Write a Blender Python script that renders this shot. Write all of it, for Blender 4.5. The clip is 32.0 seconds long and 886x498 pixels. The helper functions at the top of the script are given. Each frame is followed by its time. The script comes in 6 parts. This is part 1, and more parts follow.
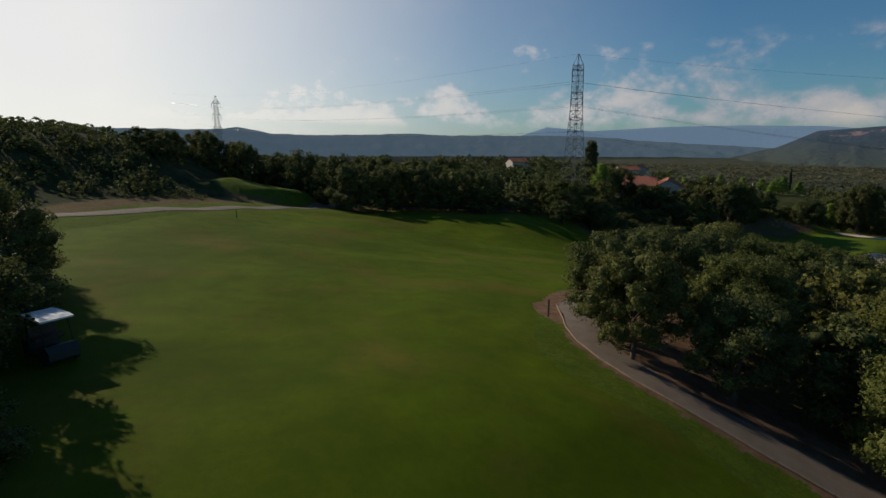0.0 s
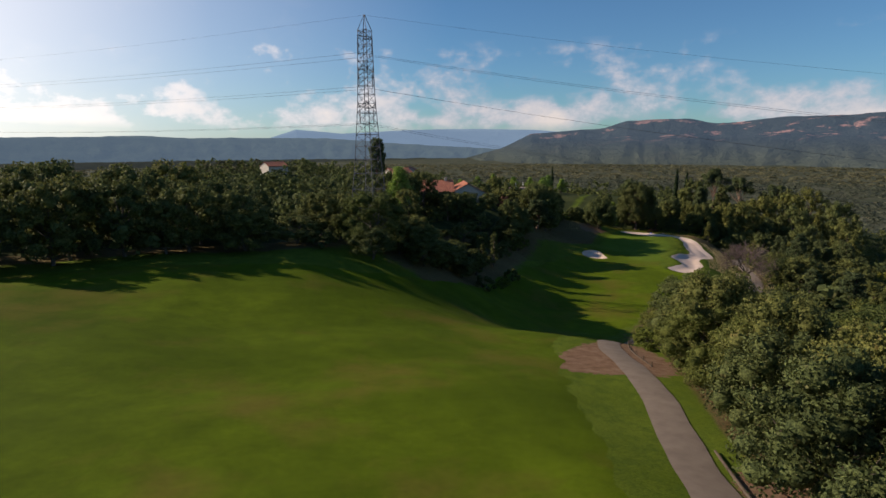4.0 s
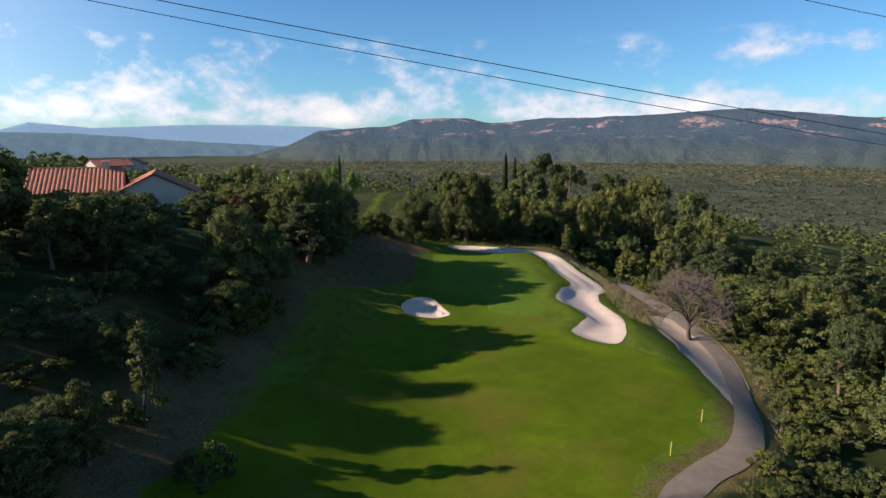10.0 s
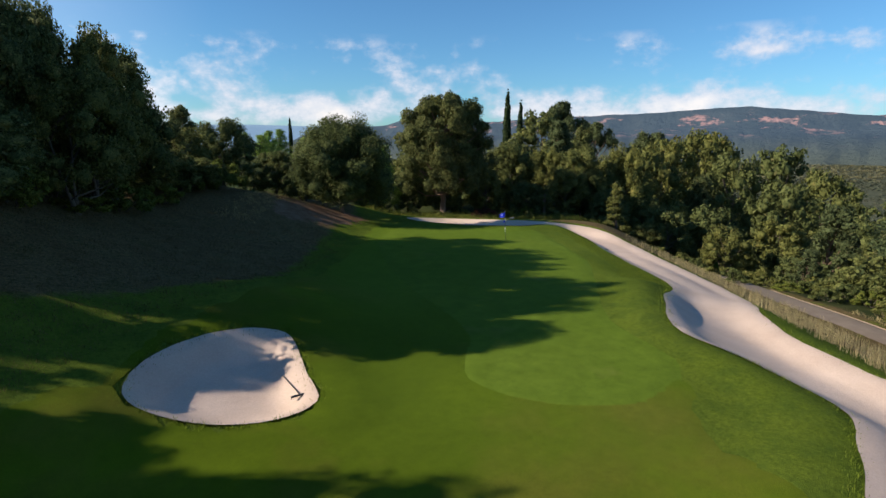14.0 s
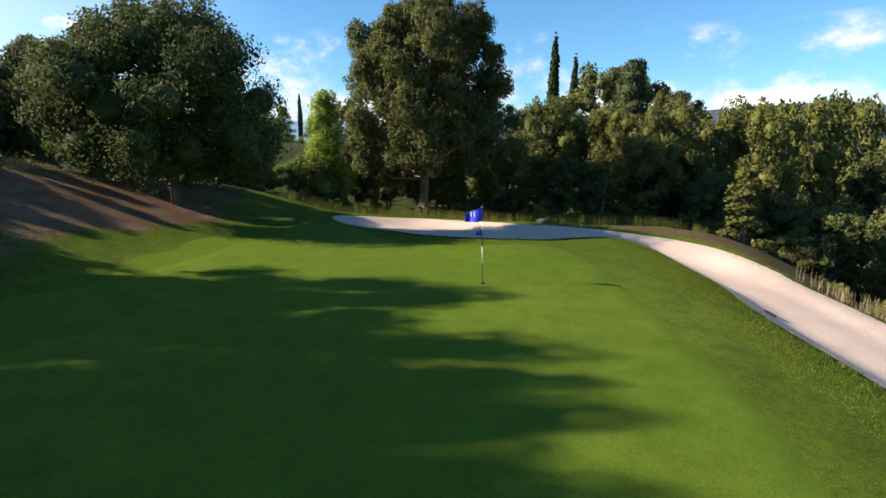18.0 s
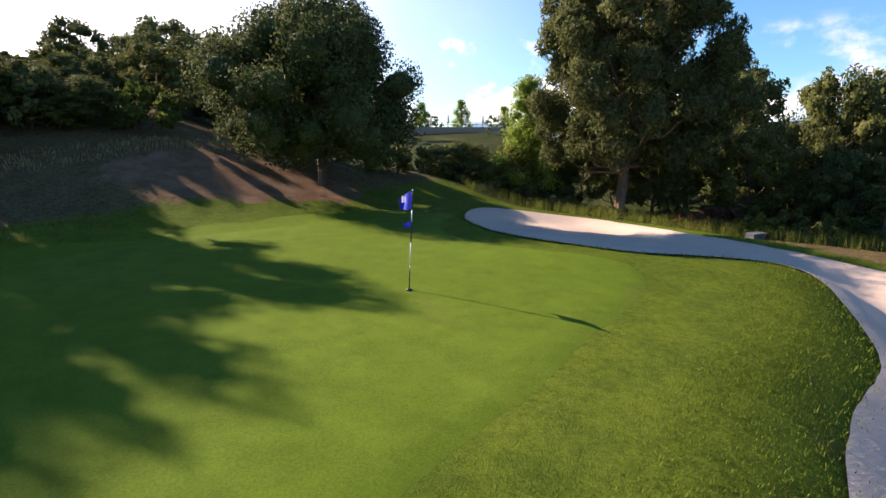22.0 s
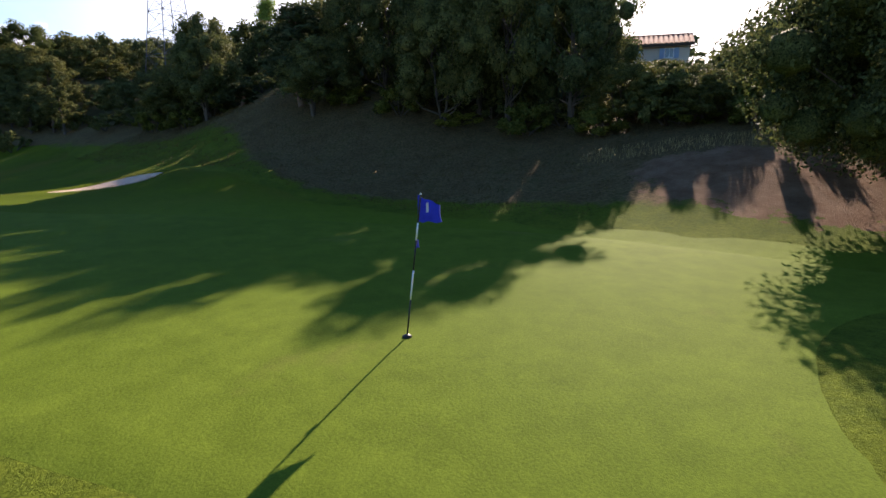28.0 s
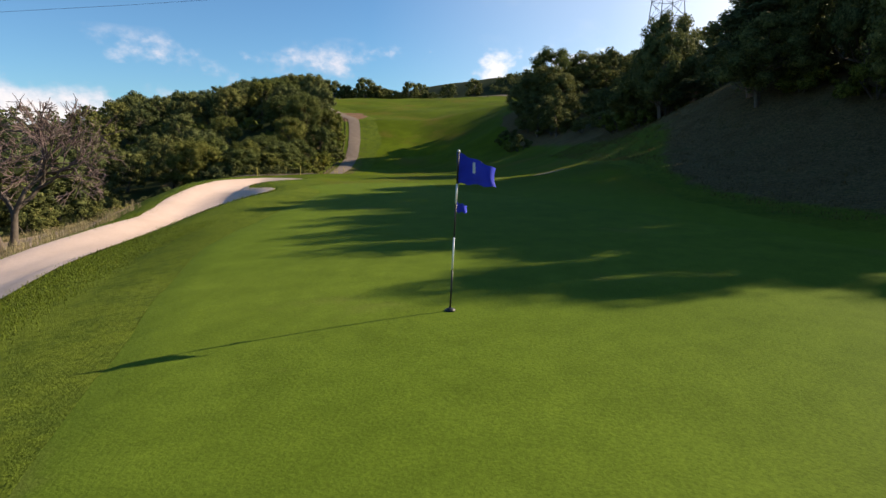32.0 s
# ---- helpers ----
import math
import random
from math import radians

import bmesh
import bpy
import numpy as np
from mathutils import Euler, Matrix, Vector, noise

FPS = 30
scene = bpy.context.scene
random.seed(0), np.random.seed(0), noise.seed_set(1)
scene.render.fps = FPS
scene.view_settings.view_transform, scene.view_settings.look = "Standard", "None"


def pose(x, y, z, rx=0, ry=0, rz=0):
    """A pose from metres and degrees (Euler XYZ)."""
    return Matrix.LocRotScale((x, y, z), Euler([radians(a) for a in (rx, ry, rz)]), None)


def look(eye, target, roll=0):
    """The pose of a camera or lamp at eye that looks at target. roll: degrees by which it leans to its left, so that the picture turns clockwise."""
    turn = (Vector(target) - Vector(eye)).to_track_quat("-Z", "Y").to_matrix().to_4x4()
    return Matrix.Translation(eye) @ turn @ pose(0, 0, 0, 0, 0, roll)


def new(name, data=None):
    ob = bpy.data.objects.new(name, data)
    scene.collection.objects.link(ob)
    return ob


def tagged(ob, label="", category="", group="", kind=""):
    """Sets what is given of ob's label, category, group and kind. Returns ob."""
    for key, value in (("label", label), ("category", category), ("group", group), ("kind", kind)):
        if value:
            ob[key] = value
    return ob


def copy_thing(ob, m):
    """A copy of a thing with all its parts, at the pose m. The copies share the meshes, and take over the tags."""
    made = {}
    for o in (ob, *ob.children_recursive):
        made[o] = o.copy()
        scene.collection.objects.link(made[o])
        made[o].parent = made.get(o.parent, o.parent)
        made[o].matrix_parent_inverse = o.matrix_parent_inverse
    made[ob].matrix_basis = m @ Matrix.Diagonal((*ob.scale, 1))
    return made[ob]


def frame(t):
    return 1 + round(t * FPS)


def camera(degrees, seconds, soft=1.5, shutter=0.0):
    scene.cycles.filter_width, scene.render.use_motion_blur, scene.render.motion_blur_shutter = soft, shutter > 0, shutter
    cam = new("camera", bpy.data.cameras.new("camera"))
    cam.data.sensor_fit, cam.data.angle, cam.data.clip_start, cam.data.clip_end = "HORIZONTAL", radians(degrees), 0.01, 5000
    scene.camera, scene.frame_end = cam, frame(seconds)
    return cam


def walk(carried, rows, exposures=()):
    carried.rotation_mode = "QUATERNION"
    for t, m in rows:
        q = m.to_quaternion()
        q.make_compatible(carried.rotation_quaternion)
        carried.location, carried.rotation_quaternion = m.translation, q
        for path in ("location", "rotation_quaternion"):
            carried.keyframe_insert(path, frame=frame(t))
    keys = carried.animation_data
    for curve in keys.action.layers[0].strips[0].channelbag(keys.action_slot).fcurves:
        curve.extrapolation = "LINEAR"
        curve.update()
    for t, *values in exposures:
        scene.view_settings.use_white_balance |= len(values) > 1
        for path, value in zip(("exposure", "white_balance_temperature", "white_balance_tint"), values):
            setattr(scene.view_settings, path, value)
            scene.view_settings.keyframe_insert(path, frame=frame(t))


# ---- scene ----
import mathutils.geometry

cam = camera(77.45, 32.0)
PATH = [
    (0.0, (-119.13, -141.45, 26.54), (-118.674, -131.651, 24.616), 0.07),
    (0.5, (-119.38, -135.92, 26.44), (-118.315, -126.159, 24.519), 0.08),
    (1.0, (-119.70, -131.08, 26.51), (-117.928, -121.427, 24.579), -0.01),
    (1.5, (-119.66, -126.54, 26.29), (-117.417, -116.984, 24.377), -0.16),
    (2.0, (-118.46, -121.58, 26.00), (-115.896, -112.103, 24.108), -0.24),
    (2.5, (-117.07, -116.75, 25.85), (-114.178, -107.365, 23.964), -0.28),
    (3.0, (-116.03, -111.89, 25.83), (-112.613, -102.685, 23.935), -0.33),
    (3.5, (-115.82, -106.53, 25.56), (-111.831, -97.555, 23.669), -0.27),
    (4.0, (-115.22, -101.54, 25.38), (-110.661, -92.839, 23.496), -0.17),
    (4.5, (-113.92, -96.63, 25.40), (-108.969, -88.150, 23.496), -0.12),
    (6.5, (-104.56, -77.29, 24.58), (-97.999, -69.984, 22.683), -0.11),
    (7.0, (-101.40, -72.79, 24.61), (-94.363, -65.949, 22.696), -0.17),
    (7.5, (-97.17, -68.63, 24.26), (-89.906, -62.030, 22.341), -0.20),
    (8.0, (-92.69, -64.76, 23.74), (-85.314, -58.285, 21.825), -0.17),
    (8.5, (-87.75, -61.02, 22.98), (-80.343, -54.579, 21.062), -0.11),
    (9.0, (-82.73, -57.43, 21.92), (-75.328, -50.986, 20.009), 0.04),
    (9.5, (-77.68, -53.92, 20.69), (-70.270, -47.476, 18.784), 0.15),
    (10.0, (-72.58, -50.42, 19.24), (-65.176, -43.981, 17.327), 0.16),
    (10.5, (-67.43, -47.11, 17.73), (-60.048, -40.643, 15.803), 0.10),
    (11.0, (-62.42, -43.70, 15.92), (-55.036, -37.234, 13.995), 0.08),
    (11.5, (-57.50, -40.56, 14.06), (-50.148, -34.065, 12.130), 0.12),
    (12.0, (-52.78, -36.91, 12.19), (-45.398, -30.450, 10.253), 0.21),
    (12.5, (-48.19, -33.82, 10.73), (-40.834, -27.317, 8.798), 0.15),
    (13.0, (-43.99, -30.49, 9.37), (-36.610, -24.024, 7.449), 0.12),
    (13.5, (-40.00, -27.30, 8.10), (-32.579, -20.875, 6.200), 0.07),
    (14.0, (-36.09, -24.57, 7.60), (-28.660, -18.159, 5.705), 0.08),
    (14.5, (-32.26, -22.07, 7.23), (-24.809, -15.677, 5.324), 0.18),
    (16.5, (-18.65, -12.07, 5.36), (-11.135, -5.767, 3.390), 0.74),
    (17.0, (-15.83, -10.56, 4.81), (-8.373, -4.185, 2.864), 0.47),
    (17.5, (-13.32, -10.01, 4.30), (-6.141, -3.326, 2.342), 0.39),
    (18.0, (-11.08, -10.25, 4.00), (-4.389, -3.073, 2.050), 0.32),
    (18.5, (-9.70, -10.53, 3.82), (-3.511, -2.922, 1.867), 0.26),
    (19.0, (-8.33, -10.88, 3.64), (-2.858, -2.742, 1.686), 0.23),
    (19.5, (-6.97, -11.29, 3.53), (-2.182, -2.730, 1.571), 0.21),
    (20.0, (-5.80, -11.62, 3.48), (-1.565, -2.786, 1.501), 0.23),
    (20.5, (-4.59, -11.81, 3.41), (-0.782, -2.768, 1.461), 0.20),
    (21.0, (-3.38, -11.87, 3.37), (-0.102, -2.621, 1.428), 0.10),
    (21.5, (-2.18, -11.71, 3.33), (0.350, -2.237, 1.375), 0.08),
    (22.0, (-1.05, -11.50, 3.23), (0.457, -1.809, 1.279), 0.13),
    (22.5, (-0.07, -11.17, 3.17), (0.355, -1.362, 1.250), 0.01),
    (23.0, (0.88, -10.74, 3.22), (0.371, -0.941, 1.300), 0.15),
    (23.5, (1.76, -10.29, 3.21), (0.451, -0.562, 1.306), 0.27),
    (24.0, (2.50, -9.81, 3.19), (0.332, -0.229, 1.297), 0.31),
    (24.5, (3.15, -9.25, 3.10), (0.144, 0.105, 1.230), 0.33),
    (25.0, (3.81, -8.51, 2.99), (-0.217, 0.460, 1.144), 0.39),
    (25.5, (4.58, -7.71, 3.03), (-0.569, 0.660, 1.165), 0.45),
    (27.5, (7.15, -3.08, 2.97), (-1.505, 1.540, 1.037), 0.06),
    (28.0, (7.57, -2.15, 2.91), (-1.665, 1.167, 0.981), 0.05),
    (28.5, (7.70, -1.30, 2.86), (-1.947, 0.508, 0.953), 0.07),
    (29.0, (7.72, -0.52, 2.75), (-2.093, -0.064, 0.868), -0.00),
    (29.5, (7.99, 0.18, 2.74), (-1.809, -0.517, 0.855), 0.02),
    (30.0, (7.73, 0.87, 2.58), (-1.943, -0.875, 0.719), -0.06),
    (30.5, (7.79, 1.76, 2.51), (-1.656, -0.953, 0.647), -0.08),
    (31.0, (7.61, 2.74, 2.43), (-1.624, -0.610, 0.579), 0.01),
    (31.5, (7.16, 3.41, 2.40), (-1.763, -0.717, 0.558), -0.01),
    (32.0, (6.32, 3.55, 2.21), (-2.190, -1.377, 0.405), -0.16),
]
EXPOSURES = [(0, -0.45, 6900, 12), (2, -0.15, 6900, 14), (4, 0.2, 7100, 18), (7, 0.62, 7000, 18), (9, 0.75, 6800, 16), (13, 0.64, 6650, 12), (17, 1.0, 6900, 12), (19, 1.3, 6950, 16), (21, 1.38, 7200, 21), (23, 1.38, 7300, 24), (25, 1.1, 7300, 25), (27, 1.3, 7400, 26), (28, 1.35, 7400, 26), (30, 1.15, 7500, 22), (32, 0.87, 7400, 17)]
walk(cam, [(t, look(eye, target, roll)) for t, eye, target, roll in PATH], EXPOSURES)

# ---- world, sun ----
SUN_TO = Vector((-0.763, 0.646, math.tan(radians(27.0)))).normalized()
world = bpy.data.worlds.new("sky")
scene.world = world
world.use_nodes = True
wn = world.node_tree
sky = wn.nodes.new("ShaderNodeTexSky")
sky.sky_type, sky.sun_disc = "NISHITA", False
sky.sun_elevation = radians(27.0)
sky.sun_rotation = math.atan2(SUN_TO.x, SUN_TO.y)
sky.altitude, sky.air_density, sky.dust_density, sky.ozone_density = 150, 1.0, 0.35, 4.0
clear_sky = wn.nodes.new("ShaderNodeMix")
clear_sky.data_type, clear_sky.blend_type = "RGBA", "MULTIPLY"
clear_sky.inputs[0].default_value, clear_sky.inputs[7].default_value = 1.0, (0.58, 0.95, 1.14, 1)
wn.links.new(sky.outputs[0], clear_sky.inputs[6])
wn.links.new(clear_sky.outputs[2], wn.nodes["Background"].inputs[0])
wn.nodes["Background"].inputs[1].default_value = 0.079
sun = new("sun", bpy.data.lights.new("sun", "SUN"))
sun.data.energy, sun.data.angle, sun.data.color = 4.8, radians(0.55), (1.0, 0.92, 0.78)
sun.matrix_world = look(SUN_TO * 300, (0, 0, 0))


# ---- land ----
U, V = (0.753, 0.657), (0.657, -0.753)


def sstep(a, b, x):
    t = np.clip((x - a) / (b - a), 0, 1)
    return t * t * (3 - 2 * t)


def to_sw(x, y):
    return U[0] * x + U[1] * y, V[0] * x + V[1] * y


def to_xy(s, w):
    return U[0] * s + V[0] * w, U[1] * s + V[1] * w


def tee_mound(s, w):
    return sstep(1.0, 0.45, np.hypot((s + 131) / 14, (w + 77) / 9.5))


def base_height(x, y):
    """Height of the bare land: a sloping fairway, a bank on the hill side, a drop on the valley side."""
    s, w = to_sw(np.asarray(x, float), np.asarray(y, float))
    fair = np.interp(s, [-600, -260, -200, -165, -150, -112, -103, -95, -85, -77, -66, -55, -40, -25, 8, 14, 22, 34, 55, 85, 120, 200, 400],
                     [30, 22, 19.5, 16.9, 15.2, 9.0, 7.4, 4.4, 0.6, -1.0, -1.4, -0.7, -0.2, 0, -0.1, -0.6, -1.5, -2.6, -0.5, 2, 0, -14, -45])
    plat = np.interp(s, [-600, -260, -160, -120, -80, -20, 0, 20, 45, 120, 400], [34, 24, 19, 12.5, 11.5, 10.5, 9.5, 7.5, 6, 2, -40])
    edge = 10 + 4 * sstep(-75, -110, s)
    wide = 30 + 22 * sstep(-25, 6, s) + 30 * sstep(-100, -150, s) + 9 * sstep(-82, -70, s) * sstep(-30, -42, s)
    left = sstep(0, 1, (-w - edge) / wide) * sstep(36, 6, s + 0.25 * w) 
    z = fair + (plat - fair) * left
    drop = 3.2 * sstep(10, 20, w) * sstep(-78, -55, s) + 3.0 * sstep(10, 34, w) * sstep(-60, -95, s)
    drop = drop + 0.075 * np.clip(w - 18, 0, 120) + 0.05 * np.clip(w - 90, 0, 400) + 3.5 * sstep(-8, 14, s) * sstep(14, 30, w)
    z = z - drop + 0.9 * np.exp(-((s + 21) / 6) ** 2 - ((w + 13) / 4) ** 2) + 2.0 * np.exp(-((s - 5) / 8.5) ** 2) * sstep(-9.5, -20, w) * sstep(-60, -30, w)
    z = z + 1.6 * np.exp(-((s - 19) / 6.5) ** 2 - ((w + 17) / 6.5) ** 2)
    z = z - 0.17 * sstep(0.2, 5.5, w) * sstep(-16, -8, s) * sstep(14, 8, s) * sstep(24, 12, w)
    z = z + 3.0 * tee_mound(s, w)
    z = z + 1.3 * np.exp(-((s - 84) / 26) ** 2 - ((w + 68) / 26) ** 2)
    z = z - 0.95 * sstep(4.6, 9.4, w) * sstep(-34, -22, s) * sstep(14, 6, s) * sstep(24, 12, w)
    z = z + 9.8 * sstep(-58, -98, w + 0.5 * (s + 160)) * sstep(-108, -142, s) * sstep(-420, -260, s)
    far = np.hypot(x, y)
    village = 15 * np.exp(-((x + 5) / 150) ** 2 - ((y - 285) / 120) ** 2)
    village = village + 24 * np.exp(-((x - 125) / 140) ** 2 - ((y - 605) / 90) ** 2)
    return z * sstep(1600, 500, far) - 75 * sstep(120, 1600, far) + village


def curve_points(pts, n=8, closed=True):
    """A smooth line through a few corner points."""
    p = np.array(pts, float)
    k = len(p)
    out = []
    for i in range(k if closed else k - 1):
        a, b, c, d = (p[j % k] if closed else p[min(max(j, 0), k - 1)] for j in (i - 1, i, i + 1, i + 2))
        for t in np.arange(n) / n:
            out.append(0.5 * (2 * b + (c - a) * t + (2 * a - 5 * b + 4 * c - d) * t * t + (3 * b - a - 3 * c + d) * t ** 3))
    if not closed:
        out.append(p[-1])
    return np.array(out)


def inside_distance(px, py, poly):
    """Signed distance to a closed line: positive inside."""
    a, b = poly, np.roll(poly, -1, 0)
    best, odd = np.full(np.shape(px), 1e18), np.zeros(np.shape(px), bool)
    for (ax, ay), (bx, by) in zip(a, b):
        ex, ey = bx - ax, by - ay
        t = np.clip(((px - ax) * ex + (py - ay) * ey) / (ex * ex + ey * ey + 1e-12), 0, 1)
        best = np.minimum(best, (px - ax - t * ex) ** 2 + (py - ay - t * ey) ** 2)
        if ay != by:
            odd ^= ((ay > py) != (by > py)) & (px < (bx - ax) * (py - ay) / (by - ay) + ax)
    return np.where(odd, 1, -1) * np.sqrt(best)


def line_distance(px, py, line):
    best = np.full(np.shape(px), 1e18)
    for (ax, ay), (bx, by) in zip(line[:-1], line[1:]):
        ex, ey = bx - ax, by - ay
        t = np.clip(((px - ax) * ex + (py - ay) * ey) / (ex * ex + ey * ey + 1e-12), 0, 1)
        best = np.minimum(best, (px - ax - t * ex) ** 2 + (py - ay - t * ey) ** 2)
    return np.sqrt(best)


# outlines, in metres along and across the hole
LONG_BUNKER = curve_points([(11.3, -7.3), (8.0, -4.1), (6.9, -1.0), (7.2, 2.2), (9.0, 4.4), (9.3, 6.0), (7.3, 7.1), (4.4, 7.9), (0.5, 7.8), (-5.5, 8.5),
                            (-10.6, 8.9), (-14.8, 6.9), (-21.4, 4.5), (-25.5, 5.9), (-28.8, 6.5), (-31.2, 5.0), (-33.6, 3.6), (-36.4, 5.4), (-36.6, 7.8),
                            (-31.5, 10.0), (-25, 10.9), (-20, 10.5), (-16.6, 11.2), (-10.5, 13.9), (-5.5, 14.3), (0, 12.8), (7, 12.0), (10.6, 9.4), (12.2, 5.6),
                            (14.6, 1.6), (17.4, -2.0), (18.2, -5.2), (15.4, -8.7)], 5)
SMALL_BUNKER = curve_points([(-29.0, -14.1), (-26.6, -14.2), (-24.6, -12.8), (-24.0, -10.9), (-26.6, -9.5), (-28.3, -8.8), (-29.5, -10.0), (-29.8, -12.2)], 6)
GREEN = curve_points([(8.0, -9.0), (10.6, -6.8), (6.6, -4.2), (5.6, -1.0), (6.0, 2.4), (4.8, 3.9), (1.2, 4.4), (-3.6, 4.9), (-8, 5.0), (-13, 4.0), (-20.5, 2.6), (-25.5, 3.5), (-28.6, 1.2),
                      (-28.7, -2.4), (-26.4, -5.0), (-21.8, -4.8), (-15, -7.5), (-8, -9.5), (0, -10.6)], 6)
FAIRWAY = curve_points([(11, -10.6), (8, -6), (4.2, -1), (3, 2.6), (-13, 3.0), (-22, 2.0), (-27, 2.6), (-34, 3.4), (-42, 12.5), (-52, 9), (-58, 2.0), (-70, -1.5), (-84, -5), (-101, -7), (-114, -5), (-135, 0.9), (-144, 2.6), (-150, 4.9),
                        (-156.5, 9.0), (-161.4, 14), (-161.8, 22), (-160, 32), (-160, 46), (-185, 60), (-260, 40), (-240, -20), (-196, -26), (-172, -37), (-158, -46), (-130, -62), (-117, -58), (-105, -44), (-96, -33), (-84, -26.5), (-72, -25), (-62, -24), (-50, -21.5), (-40, -18.5), (-30, -16.2), (-20, -13.8), (-10, -11.9), (0, -11.4)], 5)
ROAD = curve_points([(-140, 90), (-152, 60), (-156, 42), (-157.8, 28), (-158.4, 20.5), (-158.0, 16.0), (-156.4, 12.6), (-153.2, 9.9), (-149.6, 7.3), (-140, 4.9), (-127, 2.6), (-120, 1.5), (-112, -0.4), (-104, -2.5), (-90, -2.0),
                     (-78, -0.1), (-66.5, 1.9), (-61, 3.0), (-57.6, 6.0), (-54.6, 10.2), (-49.5, 13.4), (-41, 17.2), (-33, 20.0), (-24, 21.3), (-12, 20.8), (-3, 20.0), (8, 22), (22, 27), (45, 36)], 6, False)
TEE_ROAD = curve_points([(-205, -34), (-190, -41), (-173, -44.5), (-165, -47), (-157, -50), (-145, -56), (-132, -64), (-121, -72), (-110, -82), (-80, -96)], 6, False)


def bare_ground(x, y):
    """The land with the bunkers dug out and the road benched in."""
    x, y = np.asarray(x, float), np.asarray(y, float)
    z = base_height(x, y)
    s, w = to_sw(x, y)
    near = (s > -240) & (s < 60) & (w > -110) & (w < 70)
    if np.any(near):
        sn, wn_, zn = s[near], w[near], z[near]
        zn = zn + 0.16 * np.sin(sn * 0.31 + 1.3 * np.sin(wn_ * 0.17)) * np.sin(wn_ * 0.27 + 0.6) * sstep(-40, -60, sn)
        zn = zn + 0.10 * np.sin(sn * 0.12 + wn_ * 0.2) * sstep(-95, -110, sn)
        k = (sn > -41) & (sn < 23) & (wn_ > -14) & (wn_ < 19)
        if np.any(k):
            d = inside_distance(sn[k], wn_[k], LONG_BUNKER)
            zn[k] += -0.40 * sstep(-0.05, 1.7, d) + 0.22 * np.exp(-((d + 1.0) / 1.1) ** 2) * sstep(16, 6, wn_[k])
        k = (sn > -35) & (sn < -19) & (wn_ > -19) & (wn_ < -4)
        if np.any(k):
            d = inside_distance(sn[k], wn_[k], SMALL_BUNKER)
            zn[k] += -0.55 * sstep(-0.05, 1.2, d) + 0.12 * np.exp(-((d + 0.8) / 0.9) ** 2)
        z = z.copy()
        z[near] = zn
    return z


def height(x, y):
    return float(bare_ground(np.array([x]), np.array([y]))[0])


# ---- materials ----
def material(name, rough=0.8, metal=0.0):
    m = bpy.data.materials.new(name)
    m.use_nodes = True
    b = m.node_tree.nodes["Principled BSDF"]
    b.inputs["Roughness"].default_value, b.inputs["Metallic"].default_value = rough, metal
    b.inputs["Specular IOR Level"].default_value = 0.3
    return m, m.node_tree, b


def noise_tex(nt, scale, detail=4, rough=0.55, where="Position", stretch=None):
    n = nt.nodes.new("ShaderNodeTexNoise")
    n.inputs["Scale"].default_value, n.inputs["Detail"].default_value, n.inputs["Roughness"].default_value = scale, detail, rough
    if where == "Position":
        g = nt.nodes.new("ShaderNodeNewGeometry")
        out = g.outputs["Position"]
    else:
        out = nt.nodes.new("ShaderNodeTexCoord").outputs["Object"]
    if stretch:
        mp = nt.nodes.new("ShaderNodeMapping")
        mp.inputs["Scale"].default_value = stretch
        nt.links.new(out, mp.inputs[0])
        out = mp.outputs[0]
    nt.links.new(out, n.inputs["Vector"])
    return n.outputs["Fac"]


def ramp(nt, fac, stops):
    r = nt.nodes.new("ShaderNodeValToRGB")
    while len(r.color_ramp.elements) < len(stops):
        r.color_ramp.elements.new(0.5)
    for e, (p, c) in zip(r.color_ramp.elements, stops):
        e.position, e.color = p, (*c, 1)
    nt.links.new(fac, r.inputs[0])
    return r.outputs[0]


def mixed(nt, fac, a, b, blend="MIX"):
    m = nt.nodes.new("ShaderNodeMix")
    m.data_type, m.blend_type = "RGBA", blend
    for sock, v in ((m.inputs[0], fac), (m.inputs[6], a), (m.inputs[7], b)):
        if isinstance(v, (int, float)):
            sock.default_value = v
        elif isinstance(v, tuple):
            sock.default_value = (*v, 1)
        else:
            nt.links.new(v, sock)
    return m.outputs[2]


def bumped(nt, b, fac, strength=0.3, dist=0.05):
    n = nt.nodes.new("ShaderNodeBump")
    n.inputs["Strength"].default_value, n.inputs["Distance"].default_value = strength, dist
    nt.links.new(fac, n.inputs["Height"])
    nt.links.new(n.outputs[0], b.inputs["Normal"])


def attribute(nt, name):
    n = nt.nodes.new("ShaderNodeAttribute")
    n.attribute_name = name
    return n.outputs["Fac"]


